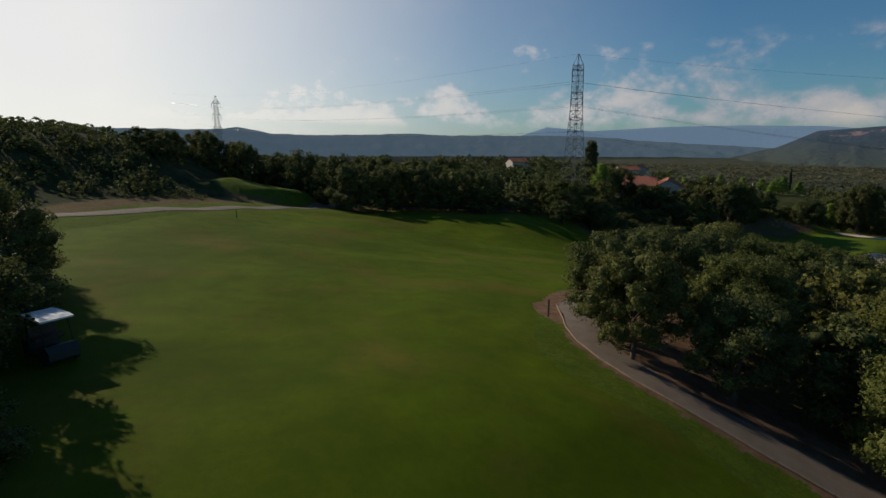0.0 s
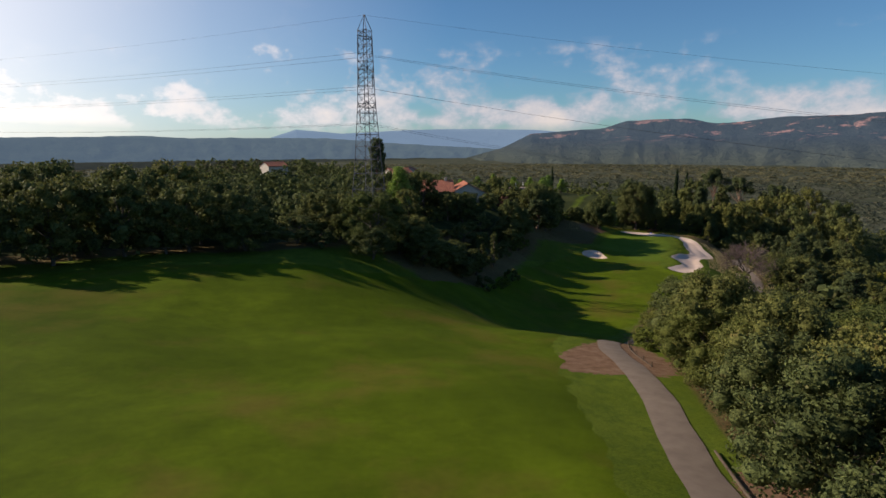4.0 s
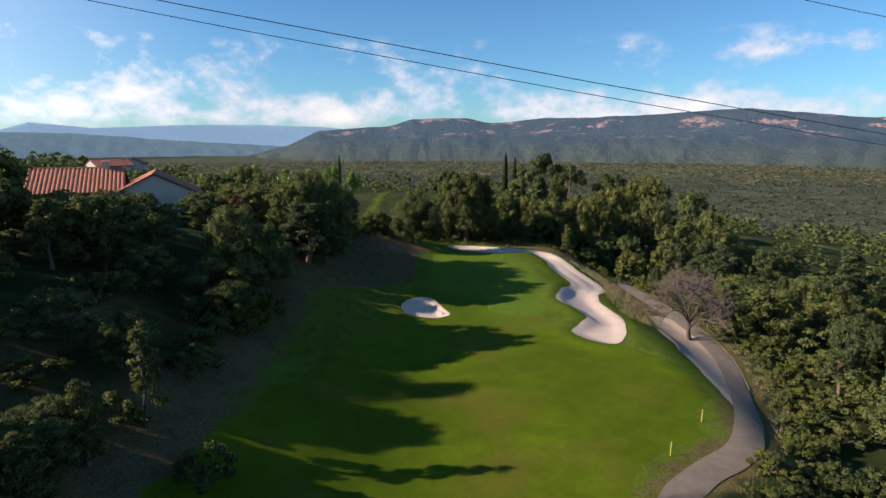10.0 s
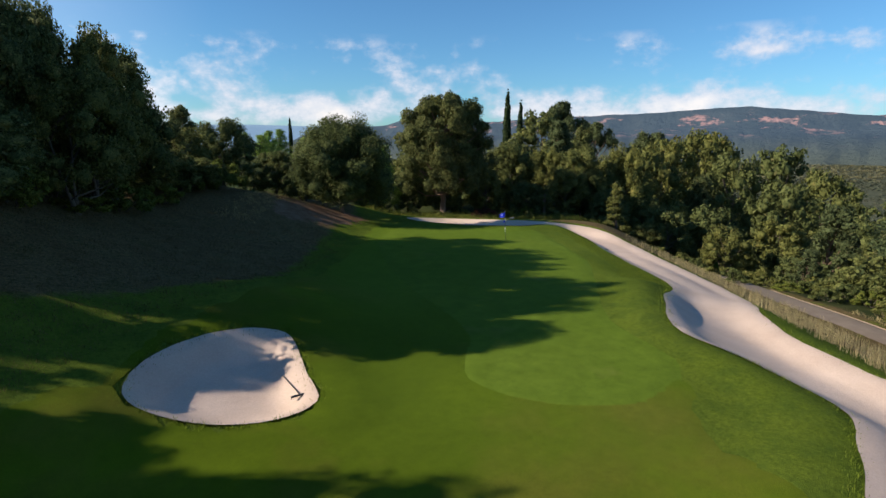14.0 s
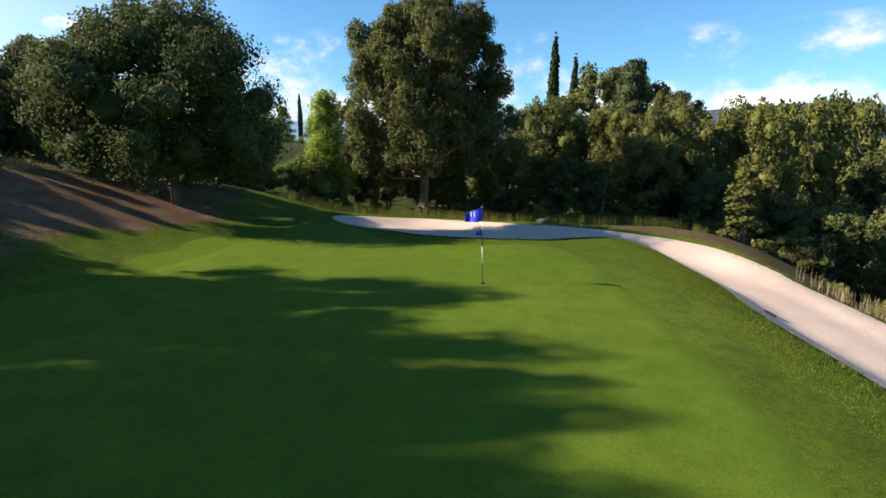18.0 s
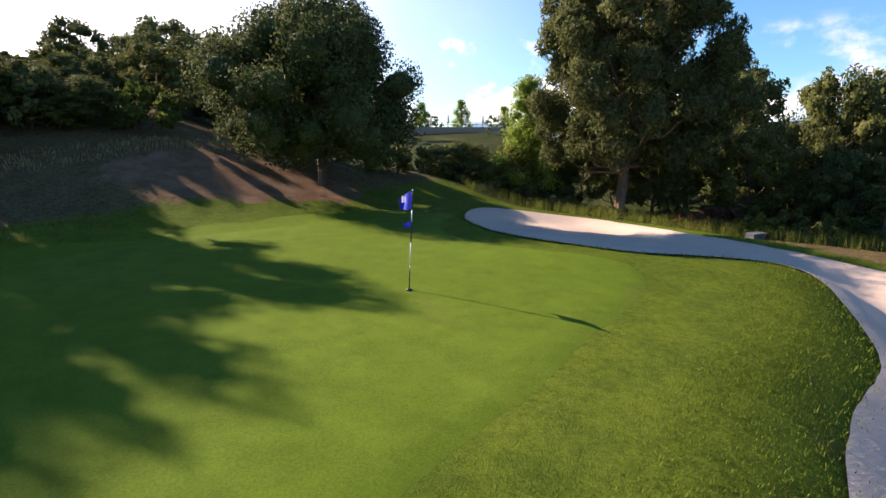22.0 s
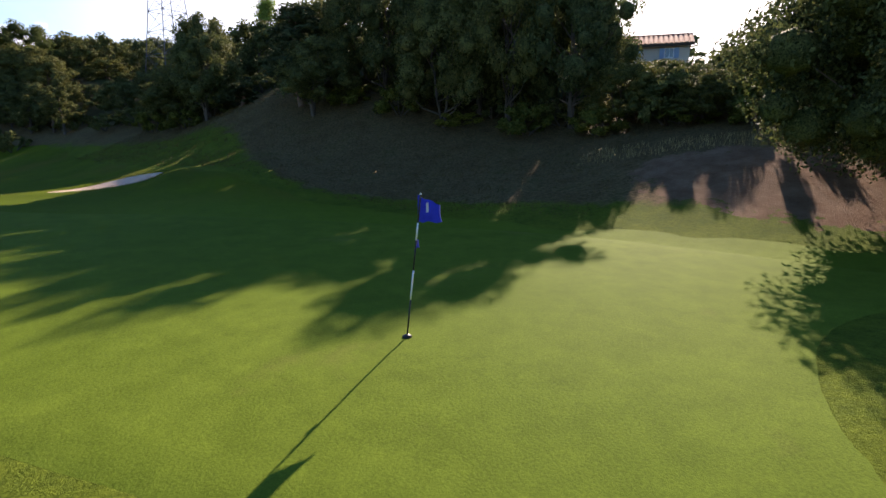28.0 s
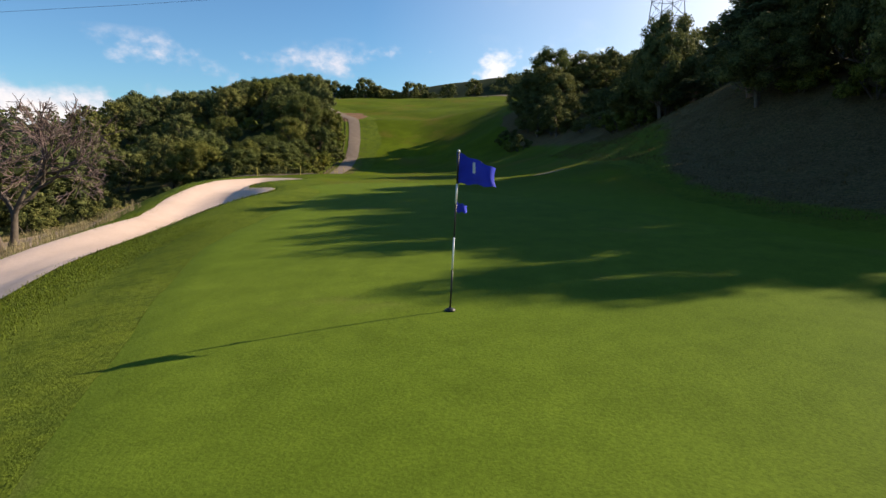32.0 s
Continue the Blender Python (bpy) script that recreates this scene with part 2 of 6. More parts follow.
def grass(name, low, high, dry, patch=0.05, dry_from=0.62, fine=28, bump=0.5, apron=None):
    m, nt, b = material(name, 0.85)
    big = noise_tex(nt, patch, 4)
    mid = noise_tex(nt, patch * 9, 4)
    small = noise_tex(nt, fine, 3, 0.7)
    c = ramp(nt, big, [(0.32, low), (0.68, high)])
    c = mixed(nt, ramp(nt, mid, [(0.35, (0, 0, 0)), (0.75, (0.6, 0.6, 0.6))]), c, tuple(0.72 * v for v in low))
    c = mixed(nt, ramp(nt, noise_tex(nt, patch * 2.3, 5, 0.6), [(dry_from, (0, 0, 0)), (dry_from + 0.18, (0.8, 0.8, 0.8))]), c, dry)
    if apron:
        close = ramp(nt, noise_tex(nt, 0.5, 4), [(0.3, apron), (0.7, tuple(1.12 * v for v in apron))])
        c = mixed(nt, attribute(nt, "apron"), c, close)
    c = mixed(nt, 0.4, c, ramp(nt, noise_tex(nt, 2.6, 5, 0.7), [(0.34, (0.76, 0.78, 0.72)), (0.5, (0.98, 0.98, 0.98)), (0.68, (1.2, 1.16, 1.1))]), "MULTIPLY")
    c = mixed(nt, 0.55, c, ramp(nt, small, [(0.3, (0.35, 0.35, 0.35)), (0.7, (1, 1, 1))]), "MULTIPLY")
    nt.links.new(c, b.inputs["Base Color"])
    bumped(nt, b, small, bump, 0.035)
    b.inputs["Specular IOR Level"].default_value = 0.03
    return m


M_FAIRWAY = grass("fairway_grass", (0.070, 0.106, 0.006), (0.128, 0.180, 0.009), (0.138, 0.118, 0.020), 0.055, 0.50, 40, 0.45, (0.108, 0.165, 0.016))
M_GREEN = grass("green_grass", (0.105, 0.165, 0.016), (0.132, 0.192, 0.022), (0.175, 0.180, 0.045), 0.12, 0.60, 30, 0.25)


def broken(nt, fac, scale, lo=0.4, hi=0.6, amount=0.5):
    """A soft mask with an uneven edge."""
    m = nt.nodes.new("ShaderNodeMath")
    m.operation = "MULTIPLY_ADD"
    nt.links.new(noise_tex(nt, scale, 6, 0.7), m.inputs[0])
    m.inputs[1].default_value = amount
    nt.links.new(fac, m.inputs[2])
    return ramp(nt, m.outputs[0], [(lo + amount / 2, (0, 0, 0)), (hi + amount / 2, (1, 1, 1))])


def ground_material():
    """Mown rough, dry grass, bare earth and scrub floor, mixed by what grows where; far scrub is painted hazy."""
    m, nt, b = material("open_land", 0.92)
    b.inputs["Specular IOR Level"].default_value = 0.03
    small = noise_tex(nt, 26, 4, 0.75)
    c = ramp(nt, noise_tex(nt, 0.10, 5, 0.65), [(0.3, (0.088, 0.126, 0.012)), (0.7, (0.134, 0.176, 0.022))])
    c = mixed(nt, ramp(nt, noise_tex(nt, 0.9, 5, 0.7), [(0.45, (0, 0, 0)), (0.7, (0.7, 0.7, 0.7))]), c, (0.055, 0.095, 0.014))
    dry = ramp(nt, noise_tex(nt, 0.6, 5, 0.7), [(0.3, (0.116, 0.078, 0.035)), (0.55, (0.168, 0.122, 0.058)), (0.75, (0.098, 0.088, 0.031))])
    tufts = noise_tex(nt, 6.5, 5, 0.75)
    dry = mixed(nt, 0.9, dry, ramp(nt, tufts, [(0.36, (0.42, 0.46, 0.40)), (0.52, (1.0, 1.0, 1.0)), (0.68, (1.4, 1.3, 1.25))]), "MULTIPLY")
    c = mixed(nt, 0.6, c, ramp(nt, tufts, [(0.36, (0.55, 0.60, 0.55)), (0.52, (1.0, 1.0, 1.0)), (0.68, (1.3, 1.25, 1.2))]), "MULTIPLY")
    c = mixed(nt, broken(nt, attribute(nt, "dry"), 0.9, amount=0.8), c, dry)
    earth = ramp(nt, noise_tex(nt, 1.1, 6, 0.7), [(0.3, (0.150, 0.084, 0.048)), (0.5, (0.215, 0.130, 0.080)), (0.7, (0.285, 0.185, 0.120))])
    c = mixed(nt, broken(nt, attribute(nt, "earth"), 1.3, amount=1.1), c, earth)
    scrub = ramp(nt, noise_tex(nt, 0.03, 6, 0.7), [(0.3, (0.036, 0.046, 0.016)), (0.52, (0.062, 0.070, 0.026)), (0.72, (0.105, 0.100, 0.046))])
    scrub = mixed(nt, ramp(nt, noise_tex(nt, 0.35, 5, 0.7), [(0.42, (0, 0, 0)), (0.62, (0.85, 0.85, 0.85))]), scrub, (0.035, 0.052, 0.016))
    scrub = mixed(nt, ramp(nt, noise_tex(nt, 0.010, 4, 0.6), [(0.66, (0, 0, 0)), (0.74, (0.7, 0.7, 0.7))]), scrub, (0.22, 0.19, 0.10))
    scrub = mixed(nt, ramp(nt, noise_tex(nt, 0.11, 4, 0.75), [(0.46, (0, 0, 0)), (0.56, (0.8, 0.8, 0.8))]), scrub, (0.030, 0.040, 0.014))
    # far dry scrub, its colour paled and greyed to stand in for haze
    hazy_plain_c = ramp(nt, noise_tex(nt, 0.02, 7, 0.75), [(0.36, (0.058, 0.066, 0.040)), (0.5, (0.096, 0.100, 0.064)), (0.62, (0.150, 0.142, 0.100)), (0.72, (0.26, 0.22, 0.16))])
    hazy_plain_c = mixed(nt, ramp(nt, noise_tex(nt, 0.16, 5, 0.75), [(0.42, (0, 0, 0)), (0.58, (0.9, 0.9, 0.9))]), hazy_plain_c, (0.050, 0.060, 0.036))
    scrub = mixed(nt, attribute(nt, "floor_haze"), scrub, hazy_plain_c)
    c = mixed(nt, broken(nt, attribute(nt, "scrub"), 0.3), c, scrub)
    c = mixed(nt, 0.5, c, ramp(nt, small, [(0.3, (0.4, 0.4, 0.4)), (0.7, (1, 1, 1))]), "MULTIPLY")
    nt.links.new(c, b.inputs["Base Color"])
    bumped(nt, b, small, 0.7, 0.06)
    return m


M_LAND = ground_material()


def plain(name, col, col2=None, scale=8, rough=0.8, metal=0.0, bump=0.0, where="Position", detail=5):
    m, nt, b = material(name, rough, metal)
    n = noise_tex(nt, scale, detail, 0.6, where)
    c = ramp(nt, n, [(0.3, col), (0.7, col2 or tuple(0.8 * v for v in col))])
    nt.links.new(c, b.inputs["Base Color"])
    if bump:
        bumped(nt, b, n, bump, 0.03)
    return m


def sand_material():
    m, nt, b = material("bunker_sand", 0.9)
    c = ramp(nt, noise_tex(nt, 0.5, 5), [(0.3, (0.50, 0.375, 0.30)), (0.7, (0.60, 0.46, 0.375))])
    c = mixed(nt, 0.35, c, ramp(nt, noise_tex(nt, 14, 4, 0.7), [(0.3, (0.6, 0.6, 0.6)), (0.7, (1, 1, 1))]), "MULTIPLY")
    nt.links.new(c, b.inputs["Base Color"])
    bumped(nt, b, noise_tex(nt, 5.0, 5, 0.65, stretch=(1, 2.5, 1)), 0.45, 0.035)
    return m


M_SAND = sand_material()
M_ROAD = plain("asphalt_road", (0.145, 0.110, 0.082), (0.195, 0.152, 0.116), 1.2, 0.9, 0, 0.3)
M_DIRT = plain("bare_earth", (0.27, 0.155, 0.095), (0.19, 0.112, 0.064), 1.4, 0.95, 0, 0.8)
M_GRAVEL = plain("pale_gravel", (0.47, 0.34, 0.25), (0.38, 0.27, 0.19), 3.0, 0.95, 0, 0.6)
M_KERB = plain("wooden_kerb", (0.20, 0.14, 0.09), (0.29, 0.215, 0.15), 3, 0.85)
M_STEEL = plain("galvanised_steel", (0.13, 0.14, 0.16), (0.085, 0.09, 0.105), 0.6, 0.65, 0.3)
M_WIRE = plain("cable", (0.07, 0.075, 0.09), (0.05, 0.055, 0.07), 1, 0.5, 0.4)
M_GLASS_INSULATOR = plain("insulator", (0.12, 0.10, 0.10), None, 5, 0.3)
M_BARK = plain("bark", (0.13, 0.105, 0.08), (0.075, 0.06, 0.045), 5, 0.95, 0, 0.9, "Object")
M_PINEBARK = plain("pine_bark", (0.24, 0.15, 0.11), (0.13, 0.085, 0.06), 4, 0.95, 0, 0.9, "Object")
M_TWIG = plain("twig", (0.17, 0.12, 0.105), (0.12, 0.085, 0.075), 4, 0.95, 0, 0.3, "Object")
M_WALL = plain("render_wall", (0.66, 0.55, 0.42), (0.58, 0.47, 0.35), 0.8, 0.9, 0, 0.15)
M_WHITE_WALL = plain("white_wall", (0.54, 0.48, 0.41), (0.46, 0.41, 0.35), 0.8, 0.9)
M_TILE = plain("terracotta_tile", (0.46, 0.17, 0.10), (0.33, 0.12, 0.075), 1.8, 0.85, 0, 0.2)
M_FLAG = plain("blue_flag_cloth", (0.02, 0.05, 0.62), (0.015, 0.035, 0.5), 6, 0.7, 0, 0, "Object")
M_BLACK = plain("black_paint", (0.02, 0.02, 0.022), (0.03, 0.03, 0.03), 6, 0.4)
M_WHITE = plain("white_paint", (0.78, 0.78, 0.77), (0.7, 0.7, 0.69), 6, 0.45)
M_FABRIC = plain("white_parasol_cloth", (0.74, 0.70, 0.64), (0.66, 0.62, 0.56), 5, 0.9)
M_POST = plain("dark_wood", (0.07, 0.05, 0.035), (0.11, 0.08, 0.055), 4, 0.9)
M_YELLOW = plain("yellow_stake_paint", (0.55, 0.45, 0.10), (0.45, 0.36, 0.07), 6, 0.7)
M_SHUTTER = plain("blue_shutter_paint", (0.30, 0.42, 0.55), (0.25, 0.36, 0.48), 5, 0.7)


def glass_material():
    m, nt, b = material("window_glass", 0.06)
    b.inputs["Base Color"].default_value = (0.05, 0.07, 0.09, 1)
    b.inputs["Specular IOR Level"].default_value = 0.8
    return m


M_GLASS = glass_material()


def leaf_material(name, dark, light, warm, through_light=0.22):
    m = bpy.data.materials.new(name)
    m.use_nodes = True
    nt = m.node_tree
    b = nt.nodes["Principled BSDF"]
    b.inputs["Roughness"].default_value = 0.75
    b.inputs["Specular IOR Level"].default_value = 0.08
    g = nt.nodes.new("ShaderNodeNewGeometry")
    c = ramp(nt, g.outputs["Random Per Island"], [(0.0, dark), (0.6, light), (0.93, light), (1.0, warm)])
    oi = nt.nodes.new("ShaderNodeObjectInfo")
    c = mixed(nt, 0.75, c, ramp(nt, oi.outputs["Random"], [(0.0, (0.62, 0.70, 0.72)), (0.5, (0.95, 0.95, 0.9)), (1.0, (1.25, 1.08, 0.8))]), "MULTIPLY")
    c = mixed(nt, 0.75, c, ramp(nt, noise_tex(nt, 19, 2, 0.6), [(0.36, (0.16, 0.18, 0.16)), (0.5, (0.95, 0.95, 0.95)), (0.64, (1.55, 1.5, 1.35))]), "MULTIPLY")
    nt.links.new(c, b.inputs["Base Color"])
    tr = nt.nodes.new("ShaderNodeBsdfTranslucent")
    nt.links.new(c, tr.inputs[0])
    mx = nt.nodes.new("ShaderNodeMixShader")
    mx.inputs[0].default_value = through_light
    nt.links.new(b.outputs[0], mx.inputs[1])
    nt.links.new(tr.outputs[0], mx.inputs[2])
    nt.links.new(mx.outputs[0], nt.nodes["Material Output"].inputs[0])
    return m


M_OAK = leaf_material("oak_leaves", (0.069, 0.086, 0.032), (0.147, 0.166, 0.059), (0.195, 0.178, 0.075), 0.3)
M_PINE = leaf_material("pine_needles", (0.058, 0.078, 0.036), (0.110, 0.136, 0.060), (0.16, 0.15, 0.075), 0.3)
M_YOAK = leaf_material("olive_leaves", (0.080, 0.102, 0.029), (0.152, 0.174, 0.052), (0.205, 0.195, 0.075), 0.4)
M_CYP = leaf_material("cypress_leaves", (0.018, 0.034, 0.014), (0.035, 0.055, 0.022), (0.05, 0.06, 0.03), 0.15)
M_BIRCH = leaf_material("pale_green_leaves", (0.15, 0.25, 0.055), (0.25, 0.37, 0.09), (0.32, 0.40, 0.12), 0.45)
# oak leaves paled and greyed: distance haze put into the leaf colour
M_HAZY_WOOD = leaf_material("hazed_oak_leaves", (0.088, 0.096, 0.064), (0.140, 0.146, 0.100), (0.20, 0.18, 0.13), 0.25)
M_SHRUB = leaf_material("shrub_leaves", (0.072, 0.090, 0.030), (0.145, 0.162, 0.056), (0.24, 0.20, 0.09), 0.32)
M_YSHRUB = leaf_material("yellow_green_leaves", (0.10, 0.13, 0.028), (0.19, 0.21, 0.045), (0.28, 0.25, 0.07), 0.35)
M_RED = leaf_material("red_brown_leaves", (0.09, 0.045, 0.035), (0.15, 0.075, 0.055), (0.2, 0.11, 0.07))
M_ROUGH_BLADES = leaf_material("rough_grass_blades", (0.086, 0.134, 0.016), (0.124, 0.176, 0.024), (0.165, 0.175, 0.045), 0.3)
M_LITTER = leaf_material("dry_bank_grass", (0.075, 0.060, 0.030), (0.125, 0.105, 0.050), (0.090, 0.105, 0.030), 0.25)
M_STRAW = leaf_material("dry_grass_blades", (0.30, 0.23, 0.12), (0.42, 0.34, 0.19), (0.24, 0.24, 0.08), 0.3)


# ---- building helpers ----
def mesh_of(name, verts, faces, mat, smooth=False):
    me = bpy.data.meshes.new(name)
    me.from_pydata([tuple(v) for v in verts], [], [tuple(f) for f in faces])
    for mm in (mat if isinstance(mat, (list, tuple)) else [mat]):
        me.materials.append(mm)
    if smooth:
        me.polygons.foreach_set("use_smooth", [True] * len(me.polygons))
    me.update()
    return me


def quads_mesh(name, v, mat, normals=None):
    """Fast mesh of separate quads: v, and the normals if given, have the shape (n, 4, 3)."""
    n = len(v)
    me = bpy.data.meshes.new(name)
    me.vertices.add(4 * n)
    me.vertices.foreach_set("co", np.ascontiguousarray(v, np.float32).ravel())
    me.loops.add(4 * n)
    me.loops.foreach_set("vertex_index", np.arange(4 * n, dtype=np.int32))
    me.polygons.add(n)
    me.polygons.foreach_set("loop_start", np.arange(0, 4 * n, 4, dtype=np.int32))
    me.polygons.foreach_set("loop_total", np.full(n, 4, dtype=np.int32))
    me.materials.append(mat)
    me.update(calc_edges=True)
    if normals is not None:
        me.polygons.foreach_set("use_smooth", np.ones(n, bool))
        me.normals_split_custom_set_from_vertices(np.ascontiguousarray(normals, np.float32).reshape(-1, 3))
    return me


def part(name, me, parent, label=""):
    ob = new(name, me)
    ob.parent = parent
    return tagged(ob, label) if label else ob


def thing(name, label, category, x=0, y=0, z=0, turn=0, group=""):
    ob = new(name)
    ob.empty_display_size = 0.3
    ob.matrix_basis = pose(x, y, z, 0, 0, turn)
    return tagged(ob, label, category, group)


class Solid:
    """Collects boxes, bars and tubes into one mesh."""

    def __init__(self):
        self.v, self.f = [], []

    def add(self, v, f):
        n = len(self.v)
        self.v += [tuple(p) for p in v]
        self.f += [tuple(i + n for i in q) for q in f]
        return self

    def box(self, x0, y0, z0, x1, y1, z1):
        v = [(x, y, z) for z in (z0, z1) for x, y in ((x0, y0), (x1, y0), (x1, y1), (x0, y1))]
        return self.add(v, [(3, 2, 1, 0), (4, 5, 6, 7), (0, 1, 5, 4), (1, 2, 6, 5), (2, 3, 7, 6), (3, 0, 4, 7)])

    def tube(self, pts, radii, sides=6, cap=True):
        pts = [Vector(p) for p in pts]
        v, f = [], []
        for i, p in enumerate(pts):
            d = (pts[min(i + 1, len(pts) - 1)] - pts[max(i - 1, 0)]).normalized()
            a = d.orthogonal().normalized() if abs(d.z) > 0.95 else d.cross(Vector((0, 0, 1))).normalized()
            b = d.cross(a)
            r = radii[i] if isinstance(radii, (list, tuple)) else radii
            v += [p + (a * math.cos(k * 2 * math.pi / sides) + b * math.sin(k * 2 * math.pi / sides)) * r for k in range(sides)]
        for i in range(len(pts) - 1):
            for k in range(sides):
                k2 = (k + 1) % sides
                f.append((i * sides + k, i * sides + k2, (i + 1) * sides + k2, (i + 1) * sides + k))
        if cap:
            f.append(tuple(range(sides - 1, -1, -1)))
            f.append(tuple((len(pts) - 1) * sides + k for k in range(sides)))
        return self.add(v, f)

    def mesh(self, name, mat, smooth=False):
        return mesh_of(name, self.v, self.f, mat, smooth)


# ---- ground sheet ----
def spaced(parts):
    out = []
    for a, b, d in parts:
        out += list(np.arange(a, b, d))
    return np.array(out + [parts[-1][1]])


def grid_sheet(name, ss, ww, mat, lift=0.0):
    S, W = np.meshgrid(ss, ww, indexing="ij")
    X, Y = to_xy(S, W)
    Z = bare_ground(X, Y) + lift
    n, m = S.shape
    idx = np.arange(n * m).reshape(n, m)
    q = np.stack([idx[:-1, :-1], idx[1:, :-1], idx[1:, 1:], idx[:-1, 1:]], -1).reshape(-1, 4)[:, ::-1]
    me = bpy.data.meshes.new(name)
    me.from_pydata(np.stack([X.ravel(), Y.ravel(), Z.ravel()], -1), [], q)
    me.polygons.foreach_set("use_smooth", [True] * len(me.polygons))
    for mm in mat:
        me.materials.append(mm)
    return me


ss = spaced([(-4600, -800, 200), (-800, -300, 25), (-300, -180, 4), (-180, -45, 1.3), (-45, 24, 0.55), (24, 90, 2), (90, 300, 12), (300, 900, 40), (900, 4600, 200)])
ww = spaced([(-4600, -900, 200), (-900, -250, 30), (-250, -90, 5), (-90, -22, 1.8), (-22, 24, 0.55), (24, 60, 2), (60, 250, 8), (250, 900, 35), (900, 4600, 200)])
me = grid_sheet("ground", ss, ww, [M_LAND])
co = np.zeros(len(me.vertices) * 3)
me.vertices.foreach_get("co", co)
vs, vw = to_sw(co[0::3], co[1::3])
mown, road_d = inside_distance(vs, vw, FAIRWAY), line_distance(vs, vw, ROAD)
bank = sstep(-19 + 7.2 * sstep(-34, -14, vs), -27 + 11 * sstep(-34, -14, vs), vw) * sstep(-95, -80, vs) * sstep(30, 10, vs)
verge = sstep(3.6, 1.8, road_d) * 0.55 * sstep(-140, -60, vs) + 0.75 * sstep(14.2, 15.5, vw) * sstep(20, 17, vw) * sstep(-28, -14, vs) * sstep(40, 25, vs)
collar = 0.36 * sstep(5.6, 7.4, vw) * sstep(10, 9, vw) * sstep(-9, -2, vs) * sstep(11, 8, vs)
grove_floor = curve_points([(-160, 17), (-156, 13.5), (-148, 9.8), (-135, 6.4), (-122, 3.8), (-108, 2.0), (-95, 0.2), (-80, 2.0), (-68, 4.6), (-60, 10), (-62, 30), (-100, 60), (-160, 60), (-157, 30)], 4)
under_trees = 0.85 * sstep(-0.8, 1.6, inside_distance(vs, vw, grove_floor))
behind = 0.95 * sstep(0.1, 1.0, -inside_distance(vs, vw, LONG_BUNKER)) * sstep(17, 19, vs + 0.9 * vw) * sstep(60, 40, vs) * sstep(22, 18, vw) * sstep(-6, -2, vs)
dry = np.maximum.reduce([behind, bank, verge, collar, under_trees, 0.8 * sstep(-4, -9, mown) * sstep(-60, -90, vw * 2)])
scrub = np.maximum(sstep(9, 16, -mown) * sstep(22, 25, vw), sstep(9, 18, -mown) * (1 - sstep(-36, -24, vw) * sstep(-90, -75, vs)))
scrub = np.where((vw > -34) & (vw < 22) & (vs > -72) & (vs < 20), 0.55 * sstep(-22, -30, vw) * sstep(-1, -7, vs), scrub)
scrub = np.maximum(scrub, sstep(18, 21, vs) * sstep(-34, -22, vw))
past_road = vw - np.interp(vs, ROAD[80:, 0], ROAD[80:, 1])
past_road = sstep(0.8, 2.6, past_road) * sstep(-72, -60, vs) * sstep(20, 8, vs)
scrub = np.maximum(scrub * sstep(2.6, 5.5, road_d), 0)
tee = tee_mound(vs, vw)
scrub, dry = scrub * (1 - tee), dry * (1 - tee)
dry = np.maximum(dry, 0.85 * past_road)
scrub = np.maximum(scrub, 0.62 * past_road)
# share of the haze colour, growing with distance from the hole
floor_haze = sstep(150, 420, np.hypot(co[0::3], co[1::3]))
earth = np.zeros_like(vs)
for pts in ([(-115, -5.4), (-110.5, -5.0), (-106, -3.8), (-103, -1.6), (-108, 1.8), (-114, 1.6)], [(-154, 7.2), (-150, 5.2), (-145, 3.8), (-139, 3.2), (-139, 6.0), (-146, 8.0), (-154, 11)],
            [(-158, 13.5), (-152, 9.8), (-144, 8), (-130, 5), (-131, 9), (-146, 14.5), (-154, 19), (-156, 30), (-159, 24)], [(1.2, -15), (5, -12.9), (9, -12.4), (11, -14.4), (8.0, -16.8), (4.2, -19), (0.5, -18)],
            [(-39, 16.0), (-31, 16.8), (-22.5, 18.6), (-22.8, 20.6), (-31.5, 19.6), (-40, 17.4)], [(30, 4), (35, 3), (39, 6), (35, 9.4), (31, 8.4)], [(-36, 27), (-29, 28), (-23, 33), (-19, 41), (-24, 41), (-31, 33)],
            [(-100, -7), (-84, -5), (-70, -2.4), (-68, 0.5), (-80, -2), (-92, -4), (-101, -4.4)]):
    d = inside_distance(vs, vw, curve_points(pts, 4))
    earth = np.maximum(earth, sstep(-2.4, 1.4, d) * (0.28 if pts[0][0] == -100 else 0.62 if pts[0][0] == 1.2 else 0.95))
for nm, val in (("dry", dry), ("scrub", scrub), ("earth", earth), ("floor_haze", floor_haze)):
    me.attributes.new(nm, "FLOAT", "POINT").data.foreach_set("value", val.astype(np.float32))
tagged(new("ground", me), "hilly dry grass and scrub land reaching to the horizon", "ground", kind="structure")


